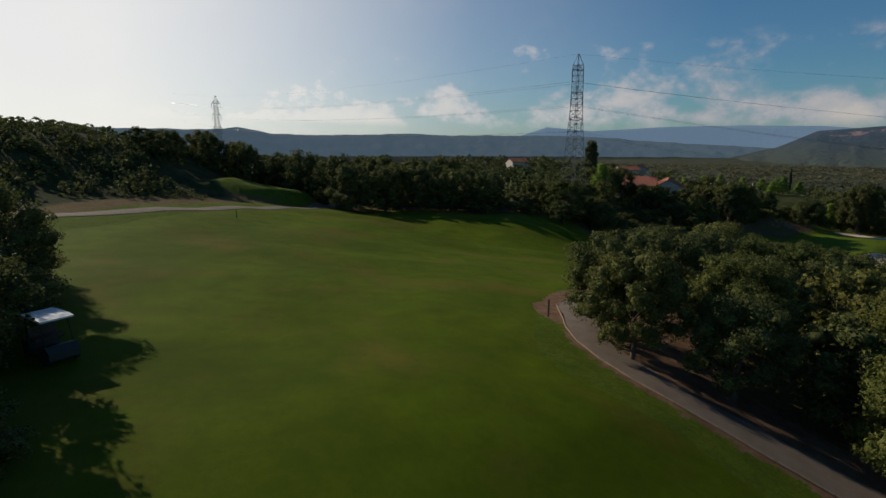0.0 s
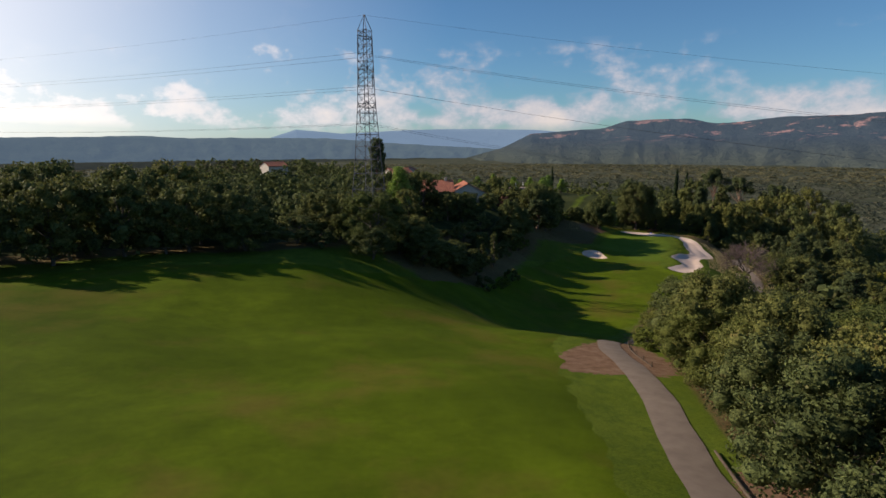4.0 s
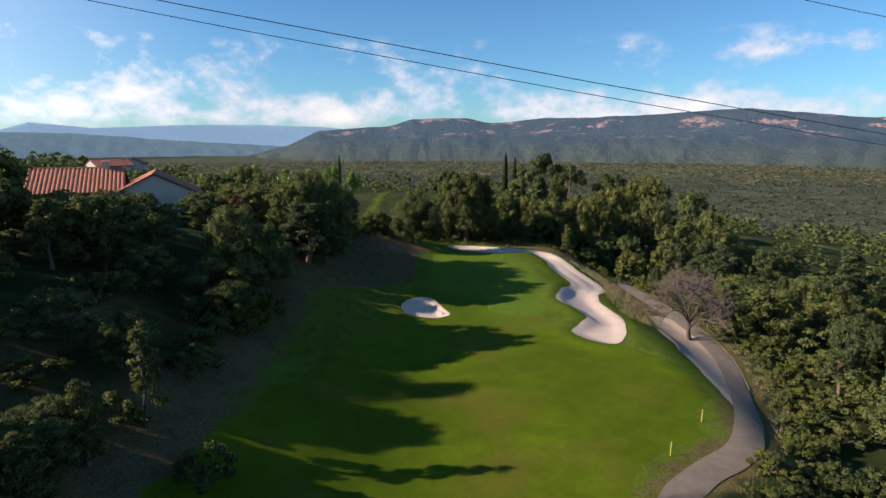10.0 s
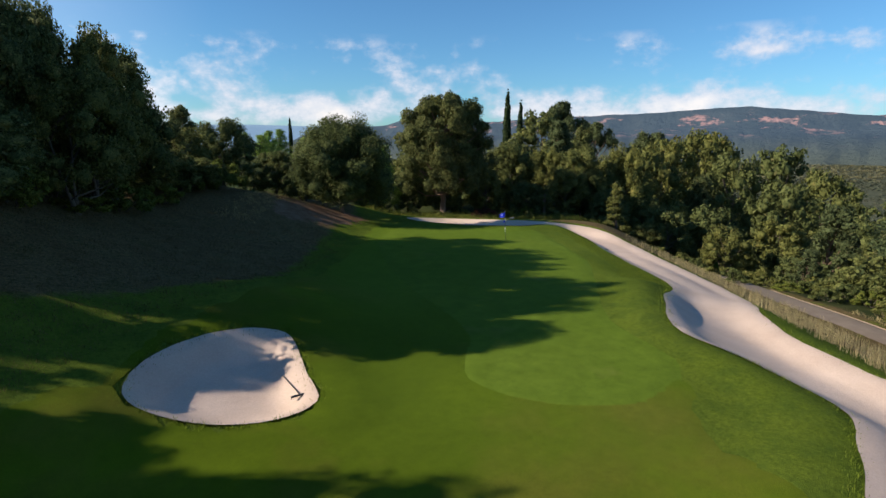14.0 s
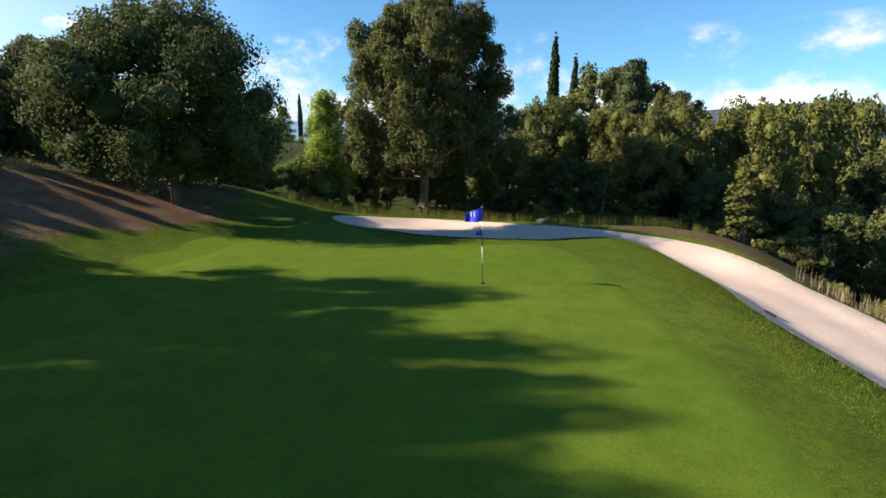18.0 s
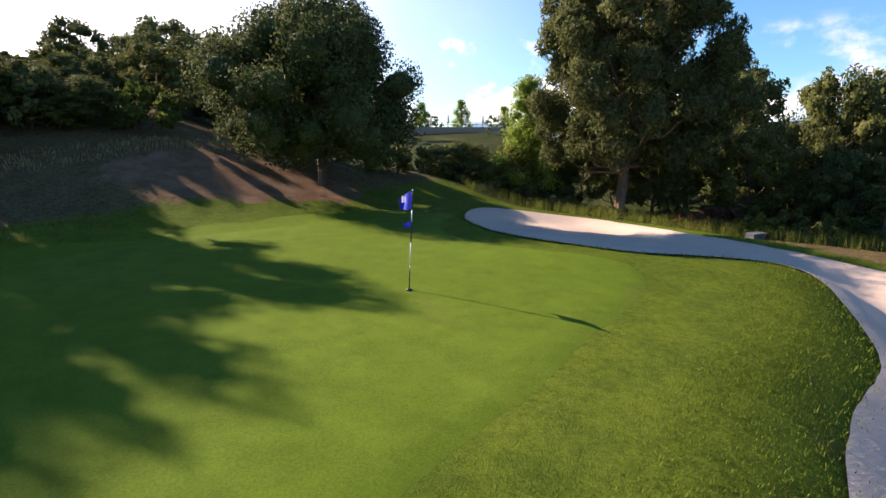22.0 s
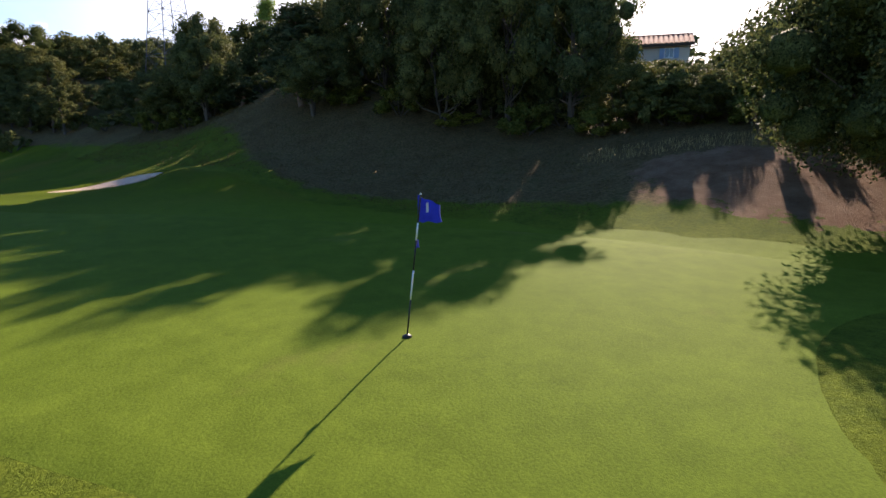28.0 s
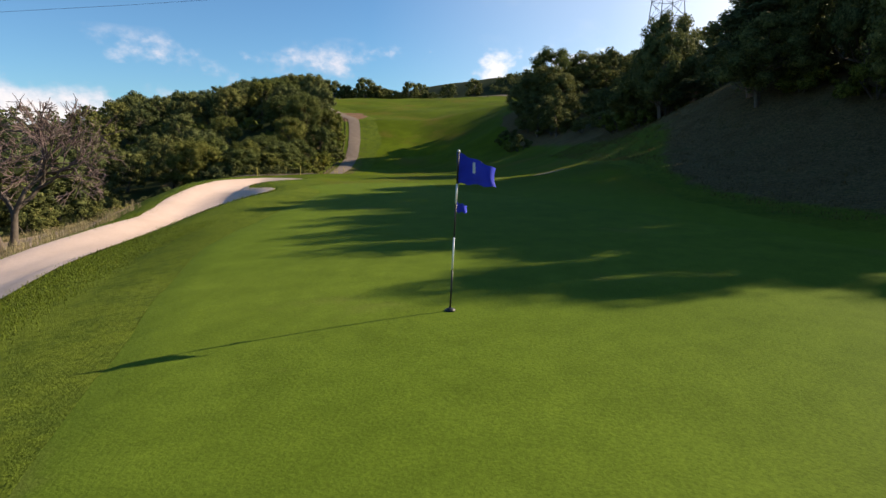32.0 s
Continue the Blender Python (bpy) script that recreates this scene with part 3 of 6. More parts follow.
def draped(name, outline, step, mat, lift, label, holes=(), edge=0.0, soft=0.05):
    """A patch of turf, sand or earth that lies on the land inside a closed outline."""
    lo, hi = outline.min(0), outline.max(0)
    gs, gw = np.meshgrid(np.arange(lo[0], hi[0], step), np.arange(lo[1], hi[1], step), indexing="ij")
    d = inside_distance(gs, gw, outline)
    pts = list(zip(gs[d > step * 0.55], gw[d > step * 0.55])) + [tuple(p) for p in outline]
    from_d = mathutils.geometry.delaunay_2d_cdt([Vector(p) for p in pts], [(len(pts) - len(outline) + i, len(pts) - len(outline) + (i + 1) % len(outline)) for i in range(len(outline))], [], 1, 1e-4)
    co, tri = np.array([tuple(p) for p in from_d[0]]), from_d[2]
    if holes:
        mid = co[np.array(tri)].mean(1)
        gone = np.zeros(len(tri), bool)
        for hole in holes:
            gone |= inside_distance(mid[:, 0], mid[:, 1], hole) > 0
        tri = [t for t, g in zip(tri, gone) if not g]
    x, y = to_xy(co[:, 0], co[:, 1])
    dd = inside_distance(co[:, 0], co[:, 1], outline)
    z = bare_ground(x, y) + edge + (lift - edge) * sstep(0.0, soft, dd)
    ob = new(name, mesh_of(name, np.stack([x, y, z], -1), tri, mat, True))
    return tagged(ob, label, name.replace("_", " "), kind="structure")


def resample(poly, step):
    p = np.vstack([poly, poly[:1]])
    L = np.r_[0, np.cumsum(np.hypot(*np.diff(p, axis=0).T))]
    t = np.arange(0, L[-1], step)
    return np.stack([np.interp(t, L, p[:, 0]), np.interp(t, L, p[:, 1])], -1)


def inset(poly, by):
    """The closed outline moved inwards."""
    q = resample(poly, 0.8)
    t = np.roll(q, -1, 0) - np.roll(q, 1, 0)
    t /= np.hypot(*t.T)[:, None] + 1e-9
    n = np.stack([-t[:, 1], t[:, 0]], -1)
    if inside_distance(q[:1, 0] + n[:1, 0] * 0.05, q[:1, 1] + n[:1, 1] * 0.05, poly)[0] < 0:
        n = -n
    return q + n * by


def ragged(poly, amount, seed, step=0.35):
    """The outline with a small uneven edge."""
    q = resample(poly, step)
    n = np.array([noise.noise(Vector((x * 0.35, y * 0.35, seed))) for x, y in q])
    m = np.array([noise.noise(Vector((x * 1.6, y * 1.6, seed + 9))) for x, y in q])
    t = np.roll(q, -1, 0) - np.roll(q, 1, 0)
    t /= np.hypot(*t.T)[:, None] + 1e-9
    return q + np.stack([-t[:, 1], t[:, 0]], -1) * (n * amount + m * amount * 0.3)[:, None]


fairway = draped("fairway", ragged(FAIRWAY, 0.9, 5, 0.9), 0.7, M_FAIRWAY, 0.03, "mown bright green fairway with dry patches", (LONG_BUNKER, SMALL_BUNKER, inset(GREEN, 0.9)), -0.02)
co = np.zeros(len(fairway.data.vertices) * 3)
fairway.data.vertices.foreach_get("co", co)
fs, fw = to_sw(co[0::3], co[1::3])
apron = sstep(-7, -0.5, inside_distance(fs, fw, GREEN)) * (0.35 + 0.6 * sstep(-4, -7, fw) * sstep(-24, -14, fs))
fairway.data.attributes.new("apron", "FLOAT", "POINT").data.foreach_set("value", apron.astype(np.float32))
draped("putting_green", resample(GREEN, 0.4), 0.4, M_GREEN, 0.048, "close-mown light green putting surface", edge=-0.06, soft=0.8)
tagged(draped("long_bunker", ragged(LONG_BUNKER, 0.16, 1), 0.45, M_SAND, 0.10, "long winding pale sand bunker beside the green", edge=0.05), category="sand bunker")
tagged(draped("small_bunker", ragged(SMALL_BUNKER, 0.12, 2), 0.4, M_SAND, 0.10, "small oval pale sand bunker below the bank", edge=0.05), category="sand bunker")


def ribbon(name, line, half, mat, lift, label, rows=5, jag=0.0, seed=0):
    L = np.r_[0, np.cumsum(np.hypot(*np.diff(line, axis=0).T))]
    t = np.arange(0, L[-1], 0.8)
    c = np.stack([np.interp(t, L, line[:, 0]), np.interp(t, L, line[:, 1])], -1)
    d = np.gradient(c, axis=0)
    d /= np.hypot(*d.T)[:, None]
    nrm = np.stack([-d[:, 1], d[:, 0]], -1)
    v = []
    for i, u in enumerate(np.linspace(-1, 1, rows)):
        off = half * u + (jag * u * np.array([noise.noise(Vector((k * 0.35, u * 3, seed))) for k in t]) if jag else 0)
        p = c + nrm * np.atleast_1d(off)[:, None]
        x, y = to_xy(p[:, 0], p[:, 1])
        zz = bare_ground(x, y) + (lift if 0 < i < rows - 1 else lift * 0.55)
        v.append(np.stack([x, y, zz], -1))
    v = np.array(v)
    n = len(t)
    idx = np.arange(rows * n).reshape(rows, n)
    q = np.stack([idx[:-1, :-1], idx[:-1, 1:], idx[1:, 1:], idx[1:, :-1]], -1).reshape(-1, 4)[:, ::-1]
    ob = new(name, mesh_of(name, v.reshape(-1, 3), q, mat, True))
    return tagged(ob, label, "path", kind="structure"), c, nrm


ribbon("road", ROAD, 1.0, M_ROAD, 0.10, "worn grey-brown asphalt cart path", jag=0.12)
ribbon("road_far", TEE_ROAD, 1.2, M_ROAD, 0.10, "grey cart path leading past the tees")

GRAVEL = curve_points([(-17.5, 18.6), (-22, 16.7), (-28, 15.3), (-34, 14.4), (-40, 14.0), (-46, 13.6), (-49.5, 13.4), (-45, 15.6), (-39, 18.2), (-33, 20.2), (-26, 21.2), (-20, 20.9)], 6)
tagged(draped("gravel_verge", ragged(GRAVEL, 0.35, 7), 0.5, M_GRAVEL, 0.05, "pale pink gravel beside the cart path", edge=0.01, soft=0.4), category="gravel")

# ---- distance: ridges and clouds ----
def far_material(name, low, high, rock, haze_glow, scale, cliff=None):
    m, nt, b = material(name, 1.0)
    c = ramp(nt, noise_tex(nt, scale, 6, 0.7), [(0.35, low), (0.65, high)])
    strata = ramp(nt, noise_tex(nt, scale * 0.8, 7, 0.72, stretch=(1, 1, 2.2)), [(0.56, (0, 0, 0)), (0.63, (1, 1, 1))] if cliff else [(0.60, (0, 0, 0)), (0.70, (1, 1, 1))])
    if cliff:
        # the rock shows along the steep band under the crest
        sep = nt.nodes.new("ShaderNodeSeparateXYZ")
        nt.links.new(nt.nodes.new("ShaderNodeNewGeometry").outputs["Position"], sep.inputs[0])
        band = nt.nodes.new("ShaderNodeMapRange")
        band.inputs[1].default_value, band.inputs[2].default_value = cliff
        nt.links.new(sep.outputs["Z"], band.inputs[0])
        strata = mixed(nt, 1.0, strata, ramp(nt, band.outputs[0], [(0.0, (0.05, 0.05, 0.05)), (0.35, (1, 1, 1)), (0.75, (1, 1, 1)), (1.0, (0.1, 0.1, 0.1))]), "MULTIPLY")
    c = mixed(nt, strata, c, rock)
    nt.links.new(c, b.inputs["Base Color"])
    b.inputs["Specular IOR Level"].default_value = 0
    # blue distance haze painted on as emission; the hills give off no light
    b.inputs["Emission Color"].default_value = (*haze_glow, 1)
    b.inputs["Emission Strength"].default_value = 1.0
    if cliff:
        # painted haze glow fades downwards, and the foot takes the plain's paler colour
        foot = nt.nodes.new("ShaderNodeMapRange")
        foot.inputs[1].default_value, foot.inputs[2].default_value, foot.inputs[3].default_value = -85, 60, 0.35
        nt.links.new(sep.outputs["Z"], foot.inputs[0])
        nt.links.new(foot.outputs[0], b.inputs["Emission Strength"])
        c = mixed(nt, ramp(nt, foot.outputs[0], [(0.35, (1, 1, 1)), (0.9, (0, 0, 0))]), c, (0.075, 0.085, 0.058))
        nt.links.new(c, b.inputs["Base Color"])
    bumped(nt, b, noise_tex(nt, scale * 3, 5, 0.7), 1.0, 25)
    return m


def ridge_line(name, dist, stops, mat, label, foot=-90, rough=6.0, depth=500, cliff=0.0):
    """A far range whose crest stands at given bearings (degrees left of +y) and heights (degrees)."""
    stops = sorted(stops)
    b, e = np.array([p[0] for p in stops]), np.array([p[1] for p in stops])
    az = np.arange(b.min(), b.max(), 0.25)
    top = np.tan(np.radians(np.interp(az, b, e))) * dist + 20
    v, rows = [], 14
    for j in range(rows):
        u = j / (rows - 1)
        r = dist - depth * (1 - u)
        shape = u ** 1.5 if cliff == 0 else 0.62 * sstep(0, 0.8, np.array(u)) + 0.38 * sstep(0.74, 0.9, np.array(u))
        for k, a in enumerate(az):
            x, y = -math.sin(radians(a)), math.cos(radians(a))
            nz = noise.fractal(Vector((a * 0.6, u * 4, dist * 0.01)), 1.0, 2.0, 5)
            z = foot + (top[k] - foot) * float(shape) + nz * rough * (3 * u * (1 - u) + 0.25)
            rr = r + noise.fractal(Vector((a * 0.35, u * 3, 7)), 1.0, 2.0, 4) * depth * 0.09 * (1 - u)
            v.append((x * rr, y * rr, z))
    n = len(az)
    for k, a in enumerate(az):
        v.append((-math.sin(radians(a)) * (dist + 120), math.cos(radians(a)) * (dist + 120), foot))
    idx = np.arange((rows + 1) * n).reshape(rows + 1, n)
    q = np.stack([idx[:-1, :-1], idx[:-1, 1:], idx[1:, 1:], idx[1:, :-1]], -1).reshape(-1, 4)
    tagged(new(name, mesh_of(name, v, q, mat, True)), label, "mountain", kind="structure")


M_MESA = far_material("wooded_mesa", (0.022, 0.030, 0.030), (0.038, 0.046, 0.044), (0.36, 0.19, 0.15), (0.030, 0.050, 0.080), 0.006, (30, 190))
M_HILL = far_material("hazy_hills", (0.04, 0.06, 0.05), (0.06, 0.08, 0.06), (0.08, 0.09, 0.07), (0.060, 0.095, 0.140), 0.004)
M_FARHILL = far_material("haze_blue_far_hills", (0.05, 0.07, 0.08), (0.06, 0.08, 0.09), (0.06, 0.08, 0.09), (0.135, 0.215, 0.32), 0.003)
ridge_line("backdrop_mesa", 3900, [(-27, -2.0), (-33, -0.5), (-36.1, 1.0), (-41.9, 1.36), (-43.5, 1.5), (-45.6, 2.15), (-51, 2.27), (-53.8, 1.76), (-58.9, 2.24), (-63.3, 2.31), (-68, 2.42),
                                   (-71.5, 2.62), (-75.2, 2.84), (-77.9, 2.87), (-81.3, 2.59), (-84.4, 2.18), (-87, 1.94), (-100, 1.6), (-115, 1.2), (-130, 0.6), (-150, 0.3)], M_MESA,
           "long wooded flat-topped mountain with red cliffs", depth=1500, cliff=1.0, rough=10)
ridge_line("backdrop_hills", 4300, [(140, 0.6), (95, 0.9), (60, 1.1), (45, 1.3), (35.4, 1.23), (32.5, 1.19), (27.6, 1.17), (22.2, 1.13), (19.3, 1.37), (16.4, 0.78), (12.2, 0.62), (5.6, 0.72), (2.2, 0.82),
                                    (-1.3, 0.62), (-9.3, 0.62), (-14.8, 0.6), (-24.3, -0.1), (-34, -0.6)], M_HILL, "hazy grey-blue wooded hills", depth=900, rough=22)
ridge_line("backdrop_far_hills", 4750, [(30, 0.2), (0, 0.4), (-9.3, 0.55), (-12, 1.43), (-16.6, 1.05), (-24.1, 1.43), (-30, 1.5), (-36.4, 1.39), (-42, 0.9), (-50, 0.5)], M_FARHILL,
           "distant mountains painted pale blue with haze", depth=300)


def cloud_backdrop():
    m = bpy.data.materials.new("cloud_bank")
    m.use_nodes = True
    nt = m.node_tree
    nt.nodes.remove(nt.nodes["Principled BSDF"])
    g = nt.nodes.new("ShaderNodeNewGeometry")
    sep = nt.nodes.new("ShaderNodeSeparateXYZ")
    nt.links.new(g.outputs["Position"], sep.inputs[0])
    big = noise_tex(nt, 0.0014, 8, 0.56, stretch=(1, 1, 1.7))
    fine = noise_tex(nt, 0.0060, 7, 0.6, stretch=(1, 1, 1.3))
    h = nt.nodes.new("ShaderNodeMapRange")
    h.inputs[1].default_value, h.inputs[2].default_value = 110, 900
    nt.links.new(sep.outputs["Z"], h.inputs[0])
    # a thicker bank low down, loose tufts above
    thr = ramp(nt, h.outputs[0], [(0.0, (0.49, 0.49, 0.49)), (0.16, (0.455, 0.455, 0.455)), (0.34, (0.50, 0.50, 0.50)), (0.52, (0.58, 0.58, 0.58)), (1.0, (0.62, 0.62, 0.62))])
    add = nt.nodes.new("ShaderNodeMath")
    add.operation = "MULTIPLY_ADD"
    nt.links.new(fine, add.inputs[0])
    add.inputs[1].default_value = 0.30
    nt.links.new(big, add.inputs[2])
    sub = nt.nodes.new("ShaderNodeMath")
    sub.operation = "SUBTRACT"
    nt.links.new(add.outputs[0], sub.inputs[0])
    nt.links.new(thr, sub.inputs[1])
    cov = nt.nodes.new("ShaderNodeMapRange")
    cov.interpolation_type = "SMOOTHSTEP"
    cov.inputs[1].default_value, cov.inputs[2].default_value, cov.inputs[4].default_value = 0.05, 0.26, 0.84
    nt.links.new(sub.outputs[0], cov.inputs[0])
    fade = ramp(nt, h.outputs[0], [(0.0, (0.35, 0.35, 0.35)), (0.12, (1, 1, 1)), (0.85, (1, 1, 1)), (1.0, (0, 0, 0))])
    mul = nt.nodes.new("ShaderNodeMath")
    mul.operation = "MULTIPLY"
    nt.links.new(cov.outputs[0], mul.inputs[0])
    nt.links.new(fade, mul.inputs[1])
    em = nt.nodes.new("ShaderNodeEmission")
    tint = ramp(nt, sub.outputs[0], [(0.06, (0.42, 0.51, 0.66)), (0.22, (0.56, 0.60, 0.69)), (0.36, (0.82, 0.77, 0.76))])
    em.inputs[1].default_value = 0.84
    tr = nt.nodes.new("ShaderNodeBsdfTransparent")
    mx = nt.nodes.new("ShaderNodeMixShader")
    # sun-side haze painted as a glowing white veil, thicker towards the sun
    flat = nt.nodes.new("ShaderNodeVectorMath")
    flat.operation = "DOT_PRODUCT"
    flat.inputs[1].default_value = (SUN_TO.x / 4320, SUN_TO.y / 4320, 0)
    nt.links.new(g.outputs["Position"], flat.inputs[0])
    veil = ramp(nt, flat.outputs["Value"], [(0.22, (0, 0, 0)), (0.58, (0.29, 0.29, 0.29)), (0.94, (0.85, 0.85, 0.85))])
    nt.links.new(mixed(nt, veil, tint, (1.6, 1.6, 1.56)), em.inputs[0])
    top_v = nt.nodes.new("ShaderNodeMath")
    top_v.operation = "MAXIMUM"
    nt.links.new(mul.outputs[0], top_v.inputs[0])
    nt.links.new(veil, top_v.inputs[1])
    nt.links.new(top_v.outputs[0], mx.inputs[0])
    nt.links.new(tr.outputs[0], mx.inputs[1])
    nt.links.new(em.outputs[0], mx.inputs[2])
    nt.links.new(mx.outputs[0], nt.nodes["Material Output"].inputs[0])
    v, f, n = [], [], 180
    for z in (-60, 250, 560, 900, 1300):
        v += [(4850 * math.cos(2 * math.pi * k / n), 4850 * math.sin(2 * math.pi * k / n), z) for k in range(n)]
    for j in range(4):
        f += [(j * n + k, j * n + (k + 1) % n, (j + 1) * n + (k + 1) % n, (j + 1) * n + k) for k in range(n)]
    tagged(new("backdrop_clouds", mesh_of("backdrop_clouds", v, f, m)), "bank of white cumulus clouds low in the sky", "cloud", kind="structure")


cloud_backdrop()


# ---- trees ----
def unit(v):
    return v / (np.linalg.norm(v, axis=-1, keepdims=True) + 1e-9)


def leaf_cards(rng, centres, radii, n, size, up=0.25, shell=0.72, long=1.25, squash=0.8, tilt=0.5):
    """n small leaf sprays on a set of overlapping tufts, with normals that follow the tufts' roundness."""
    k = rng.choice(len(centres), n, p=radii ** 2 / (radii ** 2).sum())
    d = unit(rng.normal(size=(n, 3)))
    d[:, 2] += up
    d = unit(d)
    r = radii[k] * (shell + (1.12 - shell) * rng.random(n) ** 0.7)
    c = centres[k] + d * r[:, None] * np.array([1, 1, squash])
    nrm = unit(d + rng.normal(size=(n, 3)) * tilt)
    t = unit(np.cross(nrm, rng.normal(size=(n, 3))))
    b = np.cross(nrm, t)
    s = size * (0.55 + 0.9 * rng.random(n))[:, None]
    t, b = t * s * long * 0.5, b * s * 0.5
    away = unit(centres[k] - centres.mean(0) + np.array([0, 0, 1e-3]))
    soft = unit(d * 0.62 + away * 0.28 + nrm * 0.75)
    return np.stack([c - t * 1.0, c - b * 0.8 + t * 0.15, c + t * 1.1, c + b * 0.8 + t * 0.1], 1), np.repeat(soft[:, None], 4, 1)


def cores(centres, radii, squash=0.8, size=0.74):
    """The dense inside of each tuft: a rounded lump of 24 faces."""
    unitq = []
    for axis in range(3):
        for sign in (-1, 1):
            for u in (-1, 0):
                for w in (-1, 0):
                    q = []
                    for du, dw in ((0, 0), (1, 0), (1, 1), (0, 1)):
                        c = [0, 0, 0]
                        c[axis], c[(axis + 1) % 3], c[(axis + 2) % 3] = sign, u + du, w + dw
                        q.append(c)
                    unitq.append(q if sign > 0 else q[::-1])
    q = unit(np.array(unitq, float))
    v = centres[:, None, None] + q[None] * (radii * size)[:, None, None, None] * np.array([1, 1, squash])
    return v.reshape(-1, 4, 3), np.broadcast_to(q, v.shape).reshape(-1, 4, 3)


def bunches(rng, centres, radii, per, small=0.46):
    """Smaller tufts sitting on the outside of large ones."""
    mid = centres.mean(0)
    k = np.repeat(np.arange(len(centres)), per)
    d = unit(rng.normal(size=(len(k), 3)) + 0.7 * unit(centres[k] - mid + 1e-3) + np.array([0, 0, 0.25]))
    return centres[k] + d * (radii[k] * (0.62 + 0.26 * rng.random(len(k))))[:, None] * np.array([1, 1, 0.85]), radii[k] * small * (0.7 + 0.6 * rng.random(len(k)))


def crown_tufts(rng, spread, z0, z1, n, form):
    """Centres and radii of the large lobes of a crown."""
    out, rad = [], []
    for i in range(n):
        u = (i + rng.random()) / n
        a = i * 2.399 + rng.random() * 0.9
        if form == "oak":
            prof = math.sin(math.pi * min(0.95, 0.20 + 0.74 * u)) ** 0.6
            r = spread * 0.5 * prof * (0.2 + 0.62 * math.sqrt(rng.random()))
            q = spread * (0.075 + 0.07 * rng.random())
        elif form == "pine":
            prof = (1 - 0.78 * u) * (0.75 + 0.4 * rng.random())
            r = spread * 0.5 * prof * (0.35 + 0.55 * rng.random())
            q = spread * (0.085 + 0.05 * rng.random())
        elif form == "broad":
            prof = math.sin(math.pi * min(0.90, 0.24 + 0.62 * u)) ** 0.8 * (0.72 + 0.36 * rng.random())
            r = spread * 0.5 * prof * (0.16 + 0.76 * math.sqrt(rng.random()))
            q = spread * (0.05 + 0.045 * rng.random())
        elif form == "umbrella":
            prof = 1 - 0.5 * u
            r = spread * 0.5 * prof * math.sqrt(rng.random())
            q = spread * (0.11 + 0.05 * rng.random())
        else:
            prof = 1 - 0.75 * u
            r = spread * 0.5 * prof * (0.2 + 0.6 * rng.random())
            q = spread * (0.13 + 0.06 * rng.random())
        out.append((r * math.cos(a), r * math.sin(a), z0 + (z1 - z0) * u))
        rad.append(q)
    return np.array(out), np.array(rad)


def crown_mesh(rng, cen, rad, n, leaf, mat, form, per=8, squash=0.82, tilt=0.75, name="crown"):
    long = {"pine": 2.4, "broad": 2.6, "umbrella": 2.2}.get(form, 1.3)
    sub_c, sub_r = bunches(rng, cen, rad, per)
    v, nn = leaf_cards(rng, np.vstack([sub_c, cen]), np.r_[sub_r, rad * 0.9], n, leaf, 0.22, 0.45, long, squash, tilt)
    cv, cn = cores(cen, rad, squash, 0.42 if form in ("broad", "pine", "spire") else 0.58)
    return quads_mesh(name, np.concatenate([v, cv]), mat, np.concatenate([nn, cn]))


def make_tree(name, label, form, h, spread, low, n, leaf, mat, bark, seed, tufts=26, stems=1, lean=0.06, per=8):
    """A tree that stands at the origin: a tapered trunk with limbs, and a crown."""
    rng = np.random.default_rng(seed)
    top = thing(name, label, "tree")
    cen, rad = crown_tufts(rng, spread, low + spread * 0.1, h - spread * 0.12, tufts, form)
    crown = crown_mesh(rng, cen, rad, n, leaf, mat, form, per)
    wood = Solid()
    for k in range(stems):
        a = rng.random() * 6.28
        off = 0.0 if stems == 1 else 0.035 * h
        foot = Vector((math.cos(a) * off, math.sin(a) * off, -0.5))
        tip = Vector((rng.normal() * lean * h, rng.normal() * lean * h, h * (0.88 if form in ("pine", "spire", "broad") else 0.62)))
        pts = [foot.lerp(tip, t) + Vector((math.sin(t * 5 + a), math.cos(t * 4 + a), 0)) * 0.03 * h * t * (1 - t) * 3 for t in (0, 0.08, 0.25, 0.45, 0.7, 1)]
        r0 = h * (0.024 if stems == 1 else 0.017)
        wood.tube(pts, [r0 * q for q in (1.5, 1.05, 0.9, 0.7, 0.45, 0.12)], 8)
        picks = rng.permutation(len(cen))[: (len(cen) // stems if form == "broad" else 10 if form == "pine" else 14 if stems == 1 else 7)]
        for j in picks:
            c = Vector(cen[j])
            t = min(0.9, max(0.24 if form in ("broad", "pine") else 0.16, (c.z * (0.8 if form == "broad" else 0.62)) / max(tip.z, 1e-3)))
            stops = (0, 0.08, 0.25, 0.45, 0.7, 1)
            i = max(j2 for j2 in range(5) if stops[j2] <= t)
            p = pts[i].lerp(pts[i + 1], (t - stops[i]) / (stops[i + 1] - stops[i]))
            mid = p.lerp(c, 0.55) + Vector((0, 0, -0.04 * h))
            wood.tube([p, mid, c], [r0 * 0.42, r0 * 0.26, r0 * 0.07], 5, False)
    part("trunk", wood.mesh("trunk", bark, True), top)
    part("crown", crown, top)
    return top


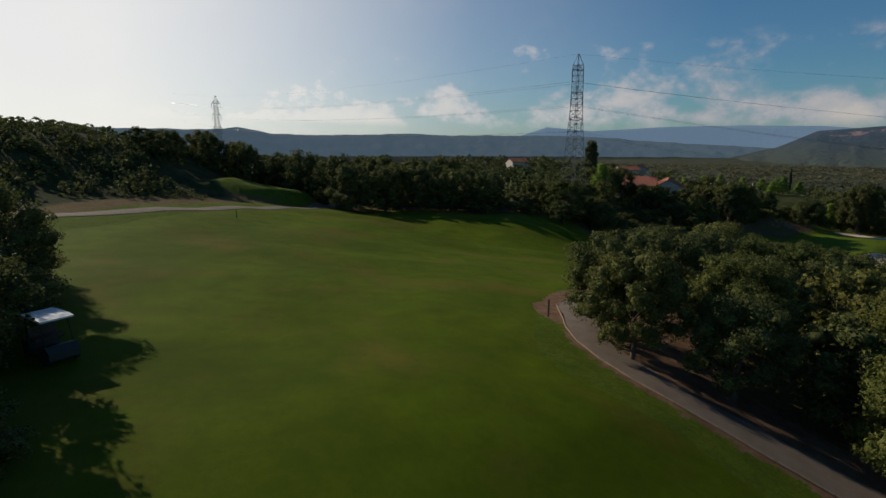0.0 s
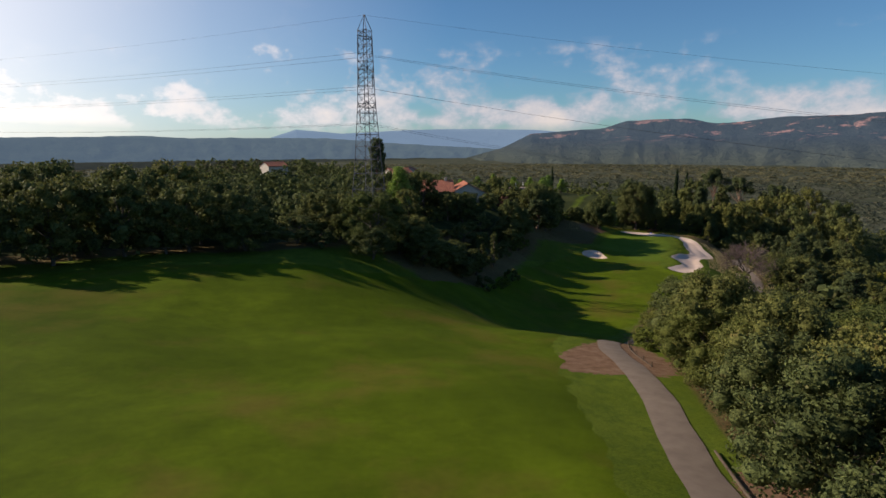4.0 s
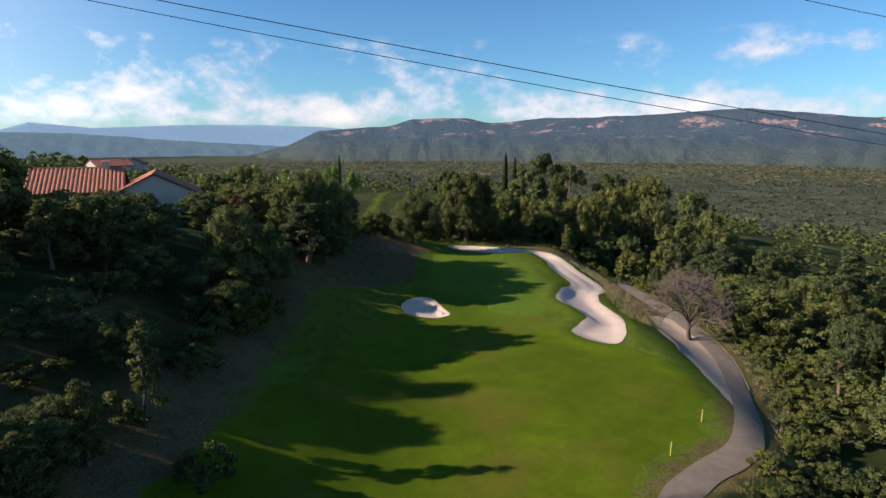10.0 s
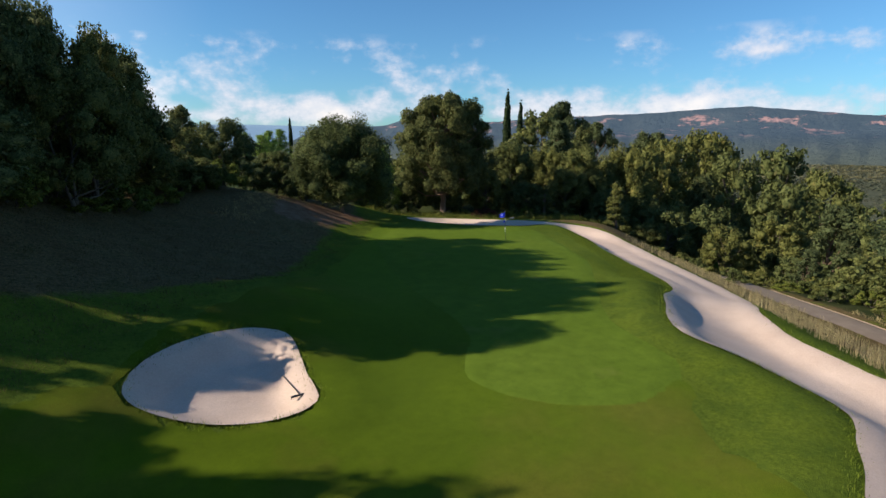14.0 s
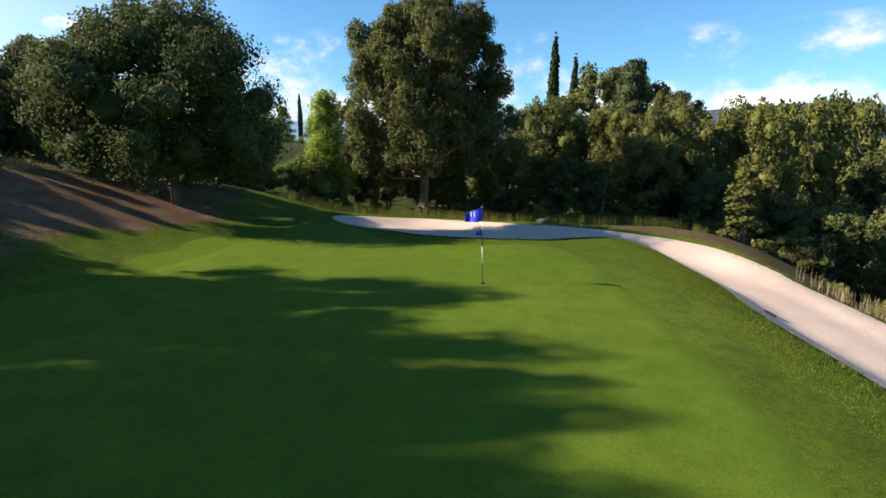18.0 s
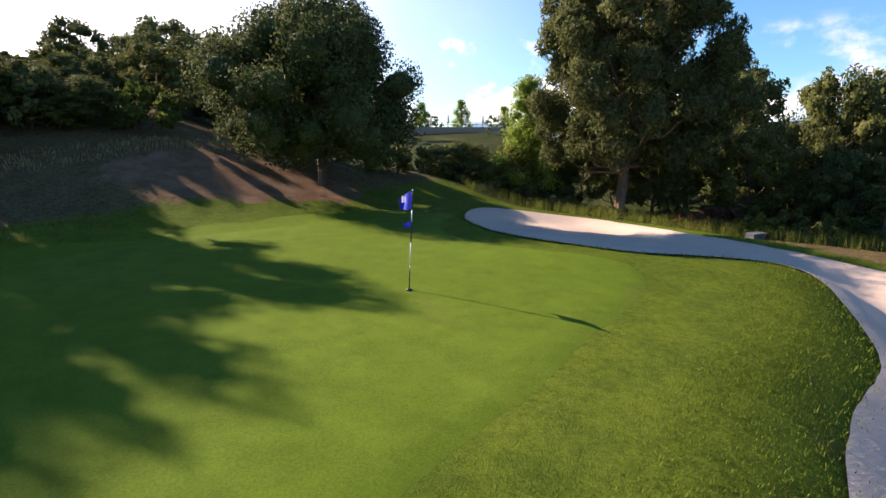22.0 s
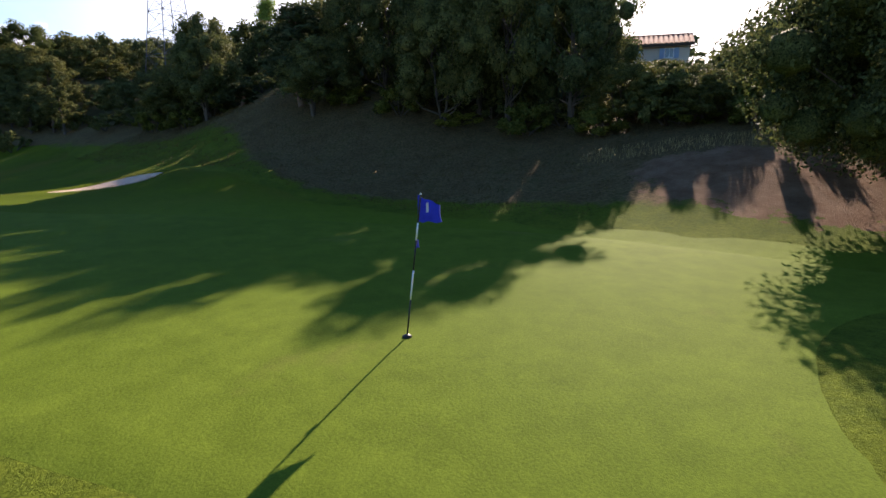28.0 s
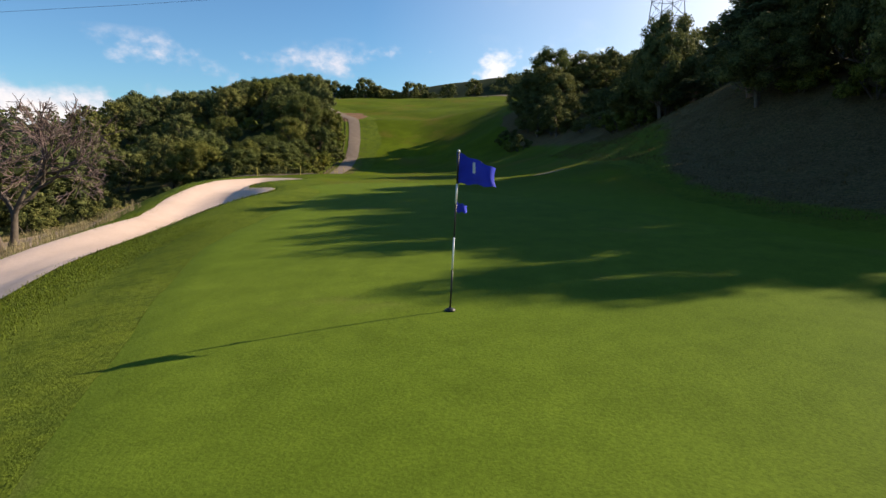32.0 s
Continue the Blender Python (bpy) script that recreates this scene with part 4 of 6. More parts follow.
def make_cypress(h, seed):
    rng = np.random.default_rng(seed)
    top = thing("cypress_tree", "slender dark green column-shaped cypress", "tree")
    u = np.linspace(0.04, 0.99, 34)
    cen = np.stack([rng.normal(size=34) * 0.05, rng.normal(size=34) * 0.05, u * h], -1)
    rad = 0.038 * h * np.clip(np.sin(np.pi * (0.16 + 0.84 * u)), 0.06, 1) ** 0.8
    v, nn = leaf_cards(rng, cen, rad, 7000, 0.26, 0.6, 0.7, 1.8, 1.6)
    part("crown", quads_mesh("crown", v, M_CYP, nn), top)
    part("trunk", Solid().tube([(0, 0, -0.5), (0, 0, h * 0.5), (0, 0, h * 0.95)], [0.2, 0.13, 0.02], 7).mesh("trunk", M_BARK, True), top)
    return top


def make_bare_tree(h, seed):
    """A leafless tree with many fine twigs."""
    rng = np.random.default_rng(seed)
    top = thing("bare_tree", "leafless brown tree with fine dense twigs", "tree")
    wood, twig = Solid(), Solid()

    def grow(p, d, length, r, level):
        q = p + d * length * 0.5 + Vector(rng.normal(size=3)) * 0.05 * length
        e = q + (d + Vector(rng.normal(size=3)) * 0.18).normalized() * length * 0.5
        (wood if level < 3 else twig).tube([p, q, e], [max(r, 0.017), max(r * 0.8, 0.015), max(r * 0.55, 0.012)], 7 if level < 2 else 4 if level < 4 else 3, False)
        if level == 6:
            return
        for k in range(3 if level not in (1,) else 4):
            nd = (d + Vector(rng.normal(size=3)) * 0.55 + Vector((0, 0, 0.08))).normalized()
            st = q.lerp(e, 0.3 + 0.7 * rng.random()) if k else e
            grow(st, nd, length * (0.62 + 0.2 * rng.random()), r * 0.58, level + 1)

    p = Vector((0, 0, -0.4))
    for k in range(2):
        grow(p, Vector((0.25 - 0.5 * k, 0.18 * k, 1)).normalized(), h * 0.30, 0.2, 0)
    part("trunk", wood.mesh("trunk", M_BARK, True), top)
    part("twig_crown", twig.mesh("twig_crown", M_TWIG), top, "fine red-brown twigs")
    return top


def make_shrub(name, label, spread, h, n, leaf, mat, seed):
    rng = np.random.default_rng(seed)
    top = thing(name, label, "shrub")
    cen, rad = crown_tufts(rng, spread, 0.14 * h, h * 0.72, 14, "oak")
    part("foliage", crown_mesh(rng, cen, rad * min(1.0, 1.4 * h / spread), n, leaf, mat, "oak", 5, name="foliage"), top)
    st = Solid()
    for k in range(6):
        c = Vector(cen[k * 2])
        st.tube([(0.05 * k, 0, -0.2), c * 0.6, c], [0.05, 0.035, 0.01], 5, False)
    part("trunk", st.mesh("trunk", M_BARK), top)
    return top


KINDS = {
    "oak": [make_tree("oak_tree", "dark green holm oak with a dense rounded crown", "oak", 8, 8.6, 0.9, 17000, 0.125, M_OAK, M_BARK, 11 + i, 44, (1, 3, 2)[i], per=6) for i in range(3)],
    "oak_far": [make_tree("oak_tree", "dark green holm oak with a dense rounded crown", "oak", 8, 8.6, 0.7, 5200, 0.215, M_OAK, M_BARK, 15 + i, 34, 1, per=4) for i in range(4)],
    "olive_oak": [make_tree("oak_tree", "leafy yellow-olive oak with a rounded crown", "oak", 8, 8.6, 0.5, 17000, 0.12, M_YOAK, M_BARK, 19 + i, 44, 2, per=6) for i in range(2)],
    "fine_oak": [make_tree("oak_tree", "broad dark green holm oak on the bank by the green", "oak", 9.4, 11.6, 0.7, 84000, 0.11, M_OAK, M_BARK, 31, 90, 3, per=8)],
    "pine": [make_tree("pine_tree", "grey-green Aleppo pine with an open ragged crown", "pine", 10, 7, 1.5, 8000, 0.16, M_PINE, M_PINEBARK, 41 + i, 34, per=6) for i in range(3)],
    "fine_pine": [make_tree("pine_tree", "tall dark green pine with a forked reddish trunk", "broad", 15.5, 15.5, 2.4, 120000, 0.115, M_PINE, M_PINEBARK, 45, 150, 2, per=7)],
    "umbrella": [make_tree("pine_tree", "umbrella-shaped pine with a bare trunk", "umbrella", 12, 9, 7.5, 6500, 0.20, M_PINE, M_PINEBARK, 51, 16)],
    "birch": [make_tree("young_tree", "slim young tree with pale green leaves", "spire", 9, 5.4, 1.0, 15000, 0.105, M_BIRCH, M_BARK, 61, 30)],
    "sapling": [make_tree("young_tree", "slender young tree with sparse grey-green leaves", "spire", 5.5, 2.4, 0.5, 3600, 0.12, M_SHRUB, M_BARK, 71, 18)],
    "cypress": [make_cypress(16, 81)],
    "bare": [make_bare_tree(8.4, 94)],
    "shrub": [make_shrub("shrub", "dense grey-green scrub bush", 3.4, 2.2, 2600, 0.125, M_SHRUB, 101 + i) for i in range(3)],
    "yshrub": [make_shrub("shrub", "leafy yellow-green roadside bush", 3.4, 2.4, 2600, 0.13, M_YSHRUB, 111)],
    "red": [make_shrub("shrub", "reddish brown leafy bush", 3.0, 2.2, 2400, 0.12, M_RED, 121)],
}
SIZE = {"olive_oak": 8, "oak": 8, "oak_far": 8, "fine_oak": 9.4, "pine": 10, "fine_pine": 15.5, "umbrella": 12, "birch": 9, "sapling": 5.5, "cypress": 16, "bare": 8.4, "shrub": 2.2, "yshrub": 2.4, "red": 2.2}
WIDE = {"olive_oak": 8.6, "oak": 8.6, "oak_far": 8.6, "fine_oak": 11.6, "pine": 7, "fine_pine": 15.5, "umbrella": 9, "birch": 5.4, "sapling": 2.4, "cypress": 2, "bare": 8, "shrub": 3.4, "yshrub": 3.4, "red": 3.0}
planted, used = [], {k: [0] * len(v) for k, v in KINDS.items()}
tree_rng = np.random.default_rng(5)


def plant(kind, x, y, h, width=None, label="", group="", turn=None, sink=0.1):
    away, bearing = math.hypot(x + 2.2, y + 11.7), math.degrees(math.atan2(y + 11.7, x + 2.2))
    if 75 < bearing < 86 and 34 < away < 100:
        h = min(h, max(1.4, 3.2 - height(x, y)))  # low growth in front of the terrace
    far, aim = math.hypot(x + 82.7, y + 57.4), math.degrees(math.atan2(y + 57.4, x + 82.7))
    if 59 < aim < 73 and 26 < far < 92:
        h = max(1.5, min(h, 23.6 - 0.1253 * far - height(x, y)))  # the slope below the villa stays low
    along, across = to_sw(x, y)
    if -24 < along < 22 and -62 < across < -33:
        h = min(h, max(2.0, 13.8 - height(x, y)))  # open outlook round the villa
    if kind == "oak" and (along > 36 or across < -34 or across > 22 or along < -186):
        kind = "oak_far"
    if h < 2.7 and kind in ("oak", "oak_far"):
        kind = "shrub"
    i = int(tree_rng.integers(len(KINDS[kind])))
    src = KINDS[kind][i]
    width = min(width or WIDE[kind] * h / SIZE[kind], 1.5 * h + 1.6)
    m = pose(x, y, height(x, y) - sink, 0, 0, tree_rng.random() * 360 if turn is None else turn)
    if used[kind][i] == 0:
        ob = src
        ob.matrix_basis = m
    else:
        ob = copy_thing(src, m)
    used[kind][i] += 1
    k = width / WIDE[kind]
    ob.scale = (k, k, h / SIZE[kind])
    if label or group:
        tagged(ob, label, group=group)
    planted.append((x, y, width / 2))
    return ob


def plant_sw(kind, s, w, h, width=None, **kw):
    x, y = to_xy(s, w)
    return plant(kind, x, y, h, width, **kw)


# how far the shade of the bank reaches across the hole, lane by lane along the light's way
SHADE_S = [-130, -124, -111, -103, -97, -92, -88.5, -85, -80.5, -78.5, -76, -73.5, -71, -66, -64.5, -61.3, -59.5, -58.2, -56.5, -54.5, -53.3, -51, -49, -47.4, -46,
           -44, -41, -38.6, -37.4, -36, -33.5, -31.5, -24, -22.5, -21, -17, -14.2, -12.5, -9.5, -7.8, -5, -2.6, -0.7, 1.2, 8, 14]
SHADE_W = [-52, -48, -42, -40, -38.5, -36.5, -31, -25, -17, -4, -1.5, -10, -20, -25, -14, -8.9, -18, -24, -15, -22, -22, -7.3, -14, -22.5, -14,
           -6, -7, -12, -7, 1.5, -2, -12.5, -14, -6, 0.5, 2.5, 6, 4, 3, 3.5, 3.5, 2.5, 0, -8, -11, -13]


def bank_height(s, w, h, least=1.6, fill=False):
    """A tree's height on the bank, from the shade that it may throw."""
    lane = s - 0.152 * w
    tip = min(float(np.interp(lane + k, SHADE_S, SHADE_W)) for k in ((-0.4, 0.4) if -70 < lane < -38 else (0,)))
    x, y = to_xy(s, w)
    a, b = to_xy(s + 0.152 * (tip - w), tip)
    most = height(a, b) + (tip - w) / 1.945 - height(x, y)
    return max(least, most if fill else min(h, most))


# round the green
plant("fine_oak", -2.9, 16.4, 9.4, 10.6, turn=40)
plant("fine_pine", 14.4, 18.9, 15.6, 12.6, turn=120)
plant("birch", 10.4, 25.5, 8.8, 5.2)
plant("cypress", 46.7, 32.0, 17.5)
plant("cypress", 55.5, 35.0, 15.5)
plant("cypress", 55.3, 110.6, 13)
plant("bare", -7.4, -32.0, 10.4, 10.0, turn=30)
GROVE = "oaks of the hillside grove"
# grove along the cart path
for s, w, h, d in ((-154.5, 13.0, 6.6, 6.5), (-157.0, 15.5, 6.2, 6.0), (-155.5, 20.0, 5.6, 6.0), (-152.5, 24.5, 6.0, 7.0), (-115.0, 4.8, 8.3, 7.5), (-92, 6.5, 8.6, 8.5), (-147, 12.5, 6.6, 7.0), (-139, 11, 7.2, 7.5),
                   (-140.5, 8.2, 6.6, 7.6), (-134, 7.0, 6.8, 7.4), (-128, 6.2, 6.4, 7.0), (-131, 9.5, 7.6, 8.0), (-123, 7.2, 7.8, 7.0), (-107, 4.2, 7.6, 7.0), (-99.5, 3.4, 7.4, 7.0), (-84, 8.0, 7.0, 7.5), (-91, 2.6, 6.2, 6.0), (-84, 3.4, 5.6, 5.6)):
    plant_sw("olive_oak" if -95 < s else "oak", s, w, h, d, group=GROVE)
for s, w, h, d in ((-116, 4.8, 6.4, 7.2), (-120, 6.0, 6.0, 7), (-110.5, 4.4, 6.0, 6.4), (-131, 9.6, 6.6, 7), (-126, 12.5, 7, 8), (-121, 9.2, 6.6, 7), (-117, 13, 7, 8), (-135, 13.5, 7, 8), (-129, 17, 7, 8), (-110, 8.6, 6.4, 7), (-112, 15, 7, 8), (-150, 18, 6.4, 7), (-151, 25.5, 7.2, 7.5), (-156.5, 27.5, 6.8, 7)):
    plant_sw("olive_oak", s, w, h, d, group="olive-green oaks above the cart path")
# crest row on the hill side
for s, w, h, d in ((-92, -35.5, 8.6, 9.5), (-98, -39, 9.4, 9), (-105, -45, 9.5, 9), (-111, -53, 10, 10), (-118.5, -62.5, 11.5, 12.5), (-90, -45, 9, 9), (-84, -37, 7.6, 8),
                   (-78, -33, 6.6, 7), (-99, -55, 11, 10), (-107, -62, 12, 11), (-120, -73, 12, 11)):
    w = w - 9
    plant_sw("oak" if w > -54 else "oak_far", s, w, bank_height(s, w, h, 3.0), d, group="oaks of the crest row")
for s, w, h, d in ((-108, -57, 9.6, 10), (-114, -60.5, 10, 10), (-120, -64, 10, 10.5), (-102.5, -53, 9, 9.5), (-97.5, -49.5, 8.2, 9)):
    plant_sw("oak", s, w, h, d, group="oaks of the crest row")
# bank above the green
for kind, s, w, h, d in (("oak", -16, -29, 9, 9), ("oak", -7, -31, 8.4, 9), ("oak", -33, -29, 8.6, 9), ("oak", -42, -28, 7.2, 8), ("oak", -50, -27.5, 6.6, 7.5), ("oak", -5.5, -24.5, 10.4, 8), ("oak", -9.5, -23.5, 10.2, 7.5), ("oak", -19, -24, 9.6, 7.5), ("oak", -22.5, -25, 8.8, 7), ("pine", -33.5, -26.5, 9, 7), ("oak", -37.5, -24, 7.6, 7.5), ("oak", -44, -24.5, 5.6, 6.5), ("oak_far", -11, -38, 9, 9),
                         ("oak", -25, -37, 8.5, 9), ("oak", -38, -38, 7.5, 8.5), ("oak", -58, -36, 6.4, 8), ("oak", -68, -33.5, 6.6, 8), ("pine", -46, -40, 7.5, 6), ("shrub", 0, -26, 3.4, 5), ("shrub", 3.5, -30, 4, 5.5),
                         ("yshrub", 4.5, -24, 3.2, 4.5), ("oak", 10, -33, 6.0, 7), ("oak", 13, -22, 5.0, 6.5), ("oak", 16, -16.5, 4.6, 6), ("shrub", 12.5, -19, 3, 4.5), ("oak", -2, -37, 6.5, 7), ("oak", -14, -25.5, 8.2, 6.5),
                         ("oak", -12, -25.2, 8.5, 7), ("oak", -39.5, -25.5, 7, 6.5), ("oak", -52.5, -26.5, 4.2, 6), ("oak", -55.5, -29.5, 5.0, 6.5), ("oak", -61, -28, 4.4, 6), ("oak", -65.5, -28, 4.2, 6), ("oak", -70, -31, 6, 8), ("oak", -75.5, -30.5, 6, 8.5), ("oak", -81, -32, 6, 8.5), ("oak", -87, -37, 6, 8.5), ("oak", -85, -42, 7, 9), ("oak", -78, -38, 6.5, 8), ("oak", -92, -41, 6.5, 9), ("oak", -63, -33, 5.2, 7),
                         ("oak", 20, -30, 9, 9), ("pine", 28, -38, 11, 8), ("oak", 14, -42, 9, 9), ("oak", 36, -45, 10, 10), ("oak", 24, -50, 9, 9), ("pine", 46, -35, 12, 8)):
    front = kind == "oak" and (-48 < s < -2 and -26 < w or -83 < s < -69)
    w = w - 2.5 if front and s > -48 else w
    h = bank_height(s, w, h, 2.0, front) if s < 2 else h
    h = min(h, 9.0 - height(*to_xy(s, w))) if -5 < s < 6 else h
    d = min(d, 4.8) if -72 < s < -42 else d
    plant_sw(kind, s, w, min(h, 11.2), d)
plant_sw("pine", -25.4, -25.4, 7.2, 9.0, turn=70)
plant_sw("oak", -23.0, -24.0, 5.6, 7.6)
plant_sw("red", -21.7, -34.4, 4.0, 4.6)
plant_sw("oak", -13.0, -24.8, 8.8, 7.6)
for s, w, top in ((-2.5, -26.8, 7.6), (0.2, -27.4, 7.4), (2.4, -28.6, 7.2), (-0.8, -30.2, 7.9), (1.6, -25.2, 6.0)):
    plant_sw("oak", s, w, max(2.8, top - height(*to_xy(s, w))), 5.6)
# the broad oaks at the brow of the bank
for s, w, h, d in ((-86.5, -36.0, 8.4, 11.0), (-80, -32.4, 6.4, 9.0), (-74.5, -29.4, 4.4, 6.6), (-69.5, -27.6, 2.9, 4.4), (-78, -28.6, 4.6, 6.6), (-82.5, -29.6, 4.8, 6.8), (-73, -27.2, 3.2, 5.0), (-71, -30, 4.4, 6.0),
                   (-76, -33.4, 5.5, 7.0), (-84, -33, 5.2, 7.0), (-67.5, -30.5, 4.0, 5.6), (-90.5, -34, 4.6, 6.6), (-64, -28.5, 3.0, 4.6)):
    plant_sw("olive_oak" if s == -86.5 else "oak", s, w, h, d, group="oaks at the brow of the bank")
plant("sapling", -62.0, -19.6, 6.4, 2.6)
plant("sapling", -65.5, -21.5, 4.6, 2.6)
plant("sapling", -68.5, -24.5, 4.4, 2.8)
plant("sapling", -73, -27, 3.6, 2.6)
plant("shrub", -61, -24, 2.6, 3.6)
plant("shrub", -70, -29.5, 2.8, 4.2)
plant("yshrub", -64.5, -26.5, 2.0, 3.2)
plant("pine", -66.5, 25.4, 16.5, 8.0)
plant("birch", -71.0, 1.9, 10, 7.0)
# low growth along the foot of the grove and under the bank trees
for s, w in ((-104, 1.8), (-100, 1.2), (-96, 1.4), (-92, 0.9), (-88, 1.6), (-84, 1.4), (-80, 3.0), (-76, 3.8), (-72, 4.9), (-67, 5.6)):
    plant_sw("yshrub" if s % 3 else "shrub", s, w, 2.6, 4.4)
for k in range(34):
    s = -47 + 1.5 * k
    if not -36 < s < -24:
        plant_sw(("shrub", "shrub", "yshrub")[k % 3], s, -27.5 - 2.2 * math.sin(k * 2.1), 2.0 + 0.7 * math.sin(k * 1.3), 3.8)
for x, y, h in ((13, 110, 6.5), (22, 111, 7.2), (31, 108, 6.4), (38, 105, 6.8), (5, 111, 6)):
    plant("birch", x, y, h, 5.4)
# behind the long bunker
for kind, s, w, h, d in (("oak", 36, -5, 8, 9), ("oak", 30, 4.5, 4, 4.5), ("pine", 29, 7.5, 4.4, 2.8), ("oak", 41, 5, 10, 10), ("pine", 31, 14, 7.6, 4.6), ("oak", 38, 14, 8.4, 9), ("oak", 45, 22, 9, 10), ("oak", 30, 22, 8.5, 8),
                         ("oak", 56, 12, 12, 11), ("umbrella", 76, 20, 16, 9), ("umbrella", 86, 30, 15, 9), ("umbrella", 82, 42, 14, 9), ("oak", 60, 28, 11, 11), ("oak", 50, -6, 11, 11), ("oak", 62, -8, 12, 11), ("oak", 43, -16, 10, 9),
                         ("shrub", 24, 3.5, 1.8, 2.4), ("yshrub", 25, 5.6, 2.0, 2.2), ("red", 24.5, 0.5, 1.6, 3.6), ("shrub", 25.5, -2.5, 1.5, 3), ("shrub", 24.5, 8.6, 1.6, 3), ("shrub", 27, 11, 2.0, 3), ("shrub", 22, 14.5, 2.0, 3), ("oak", 24, 23, 7.2, 7), ("oak", 18, 27, 6.6, 6.5), ("oak", 26, 16, 6.2, 6),
                         ("red", 36, 1, 3.4, 3), ("oak", 27, -21, 7, 7), ("oak", 36, -26, 8, 8), ("oak", 33, 20, 12.5, 9), ("oak", 40, 26, 13.5, 11), ("pine", 47, 14, 14, 8), ("oak", 50, 32, 15, 12), ("pine", 36, 32, 13.5, 8), ("oak", 28, 30, 9.5, 9), ("oak", 58, 40, 16, 12), ("oak", 44, 40, 14, 11), ("oak", 32, 42, 11.5, 10), ("pine", 64, 22, 16, 9), ("oak", 22, 36, 8.5, 8), ("oak", 70, 50, 16, 12), ("oak", 54, 55, 15, 12), ("oak", 40, 54, 13, 11), ("oak", 26, 48, 9.5, 9), ("oak", 14, 34, 5.5, 6.5), ("oak", 16, 44, 6.5, 7),
                         ("shrub", 22.5, -11, 1.6, 2.6), ("shrub", 24, -8.5, 1.3, 2.4)):
    tall = (1.0 if kind == "pine" else 1.2) if s > 30 and w > 11 else 1.0
    plant_sw(kind, s, w, h * tall, d * (1 + tall) / 2)
for s, w, h, d in ((-30, 27, 2.6, 4.5), (-36, 29, 3.4, 5.5), (-19, 27.5, 2.6, 4.5), (-12, 26, 2.4, 4), (-42, 25, 2.0, 3.6), (-48, 22, 2.2, 3.6), (-55, 19, 2.6, 4), (-62, 14, 3.2, 5), (-66, 10, 3.4, 5.4), (-70, 15, 4, 6), (-74, 8, 4.6, 6.5), (-69, 8.5, 4.4, 6), (-78, 7, 4.6, 6.5), (-70, 13, 5, 7), (-65, 12.5, 4, 6), (-80, 12, 5, 7), (-59, 14.5, 3, 5), (-5, 27, 3, 4.5), (4, 30, 3.6, 5)):
    plant_sw("olive_oak" if -82 < s < -63 else "shrub", s, w, h, d)
for s, w, h, d in ((24.5, -13.5, 4.2, 5.0), (27, -9.5, 5.0, 5.5), (27.5, -4.5, 5.2, 5.5), (28.5, 1.0, 6.5, 6.5), (27.5, 5.8, 5.0, 5.5), (29, 11, 6.8, 6.5), (27, 16, 5.0, 5.5), (33, -9, 7.0, 7), (34, -2, 9.5, 8),
                   (35, 4, 10.5, 8), (34.5, 9.5, 10, 8), (23.5, 20, 4.4, 5.0), (30.5, -14.5, 4.6, 5.5), (33, 17, 10, 8), (40, -9, 9, 9), (31, 26, 9, 8), (31.5, 13.5, 11, 8.5), (36, 19.5, 13, 10), (25, -18, 3.8, 5.4), (28.5, -21.5, 4.8, 6), (21.5, -19.5, 2.9, 4.4)):
    plant_sw("oak", s, w, h, d, group="dark oaks behind the long bunker")
for s, w, h in ((21.4, 2.6, 1.5), (22.2, 5.2, 1.3), (22.5, -0.6, 1.2), (22.0, 9.6, 1.2), (21.2, 12.4, 1.4), (20.0, 16.5, 1.6), (18.0, 19.5, 1.6), (23.0, -5.0, 1.2), (14.0, 20.5, 1.7), (8.5, 19.5, 1.5), (2.5, 20.0, 1.6)):
    plant_sw("yshrub" if s == 21.4 else "red" if s == 22.5 else "shrub", s, w, h, 1.7 * h)
plant_sw("sapling", 23.6, 7.4, 4.2, 2.6)
plant_sw("sapling", 19.5, 15.0, 6.0, 3.4)
for k in range(64):
    s = -66 + 1.16 * k
    w = float(np.interp(s, ROAD[80:, 0], ROAD[80:, 1])) + 2.9 + 3.6 * abs(math.sin(k * 2.37))
    plant_sw("yshrub" if k % 5 == 2 else "shrub", s, w, 0.9 + 0.8 * abs(math.sin(k * 1.71)), 2.0 + 1.0 * abs(math.sin(k * 0.9)), group="scrub beside the cart path")
for x, y, h in ((41, 99, 7.5), (47, 103, 8.5), (53, 101, 7), (36, 94, 6)):
    plant("birch", x, y, h, 6.4)
# by the tees and behind the start
for s, w, h, d in ((-181, -5.5, 6.8, 7), (-184, 2, 6.5, 7), (-179.5, -13, 6, 6.5), (-188, -4, 7, 7), (-184, 9, 6, 6), (-191, 5, 7, 7), (-196, -50, 7, 8), (-205, -12, 7, 7), (-215, 20, 7, 7),
                   (-181.5, -18, 6.6, 7), (-182, -24.5, 6.8, 7), (-183, -31, 7, 7.5), (-187, -13, 7, 7.5), (-188, -21, 7, 7.5), (-185.5, -38, 7, 7.5), (-189, -29, 7, 7), (-193, -8, 7, 7), (-194, -17, 7, 7), (-180.8, -9.5, 7.5, 8), (-182.5, -3, 7, 8), (-184.0, 1.5, 8.6, 9), (-186.0, 9.5, 8.0, 8), (-185.5, 4, 7, 7.5), (-180.5, -15, 7, 7.5)):
    plant_sw("oak_far" if s < -195 or w < -40 else "oak", s, w, h * (0.82 + 0.26 * math.sin(3.1 * s + w)), d, sink=1.1)


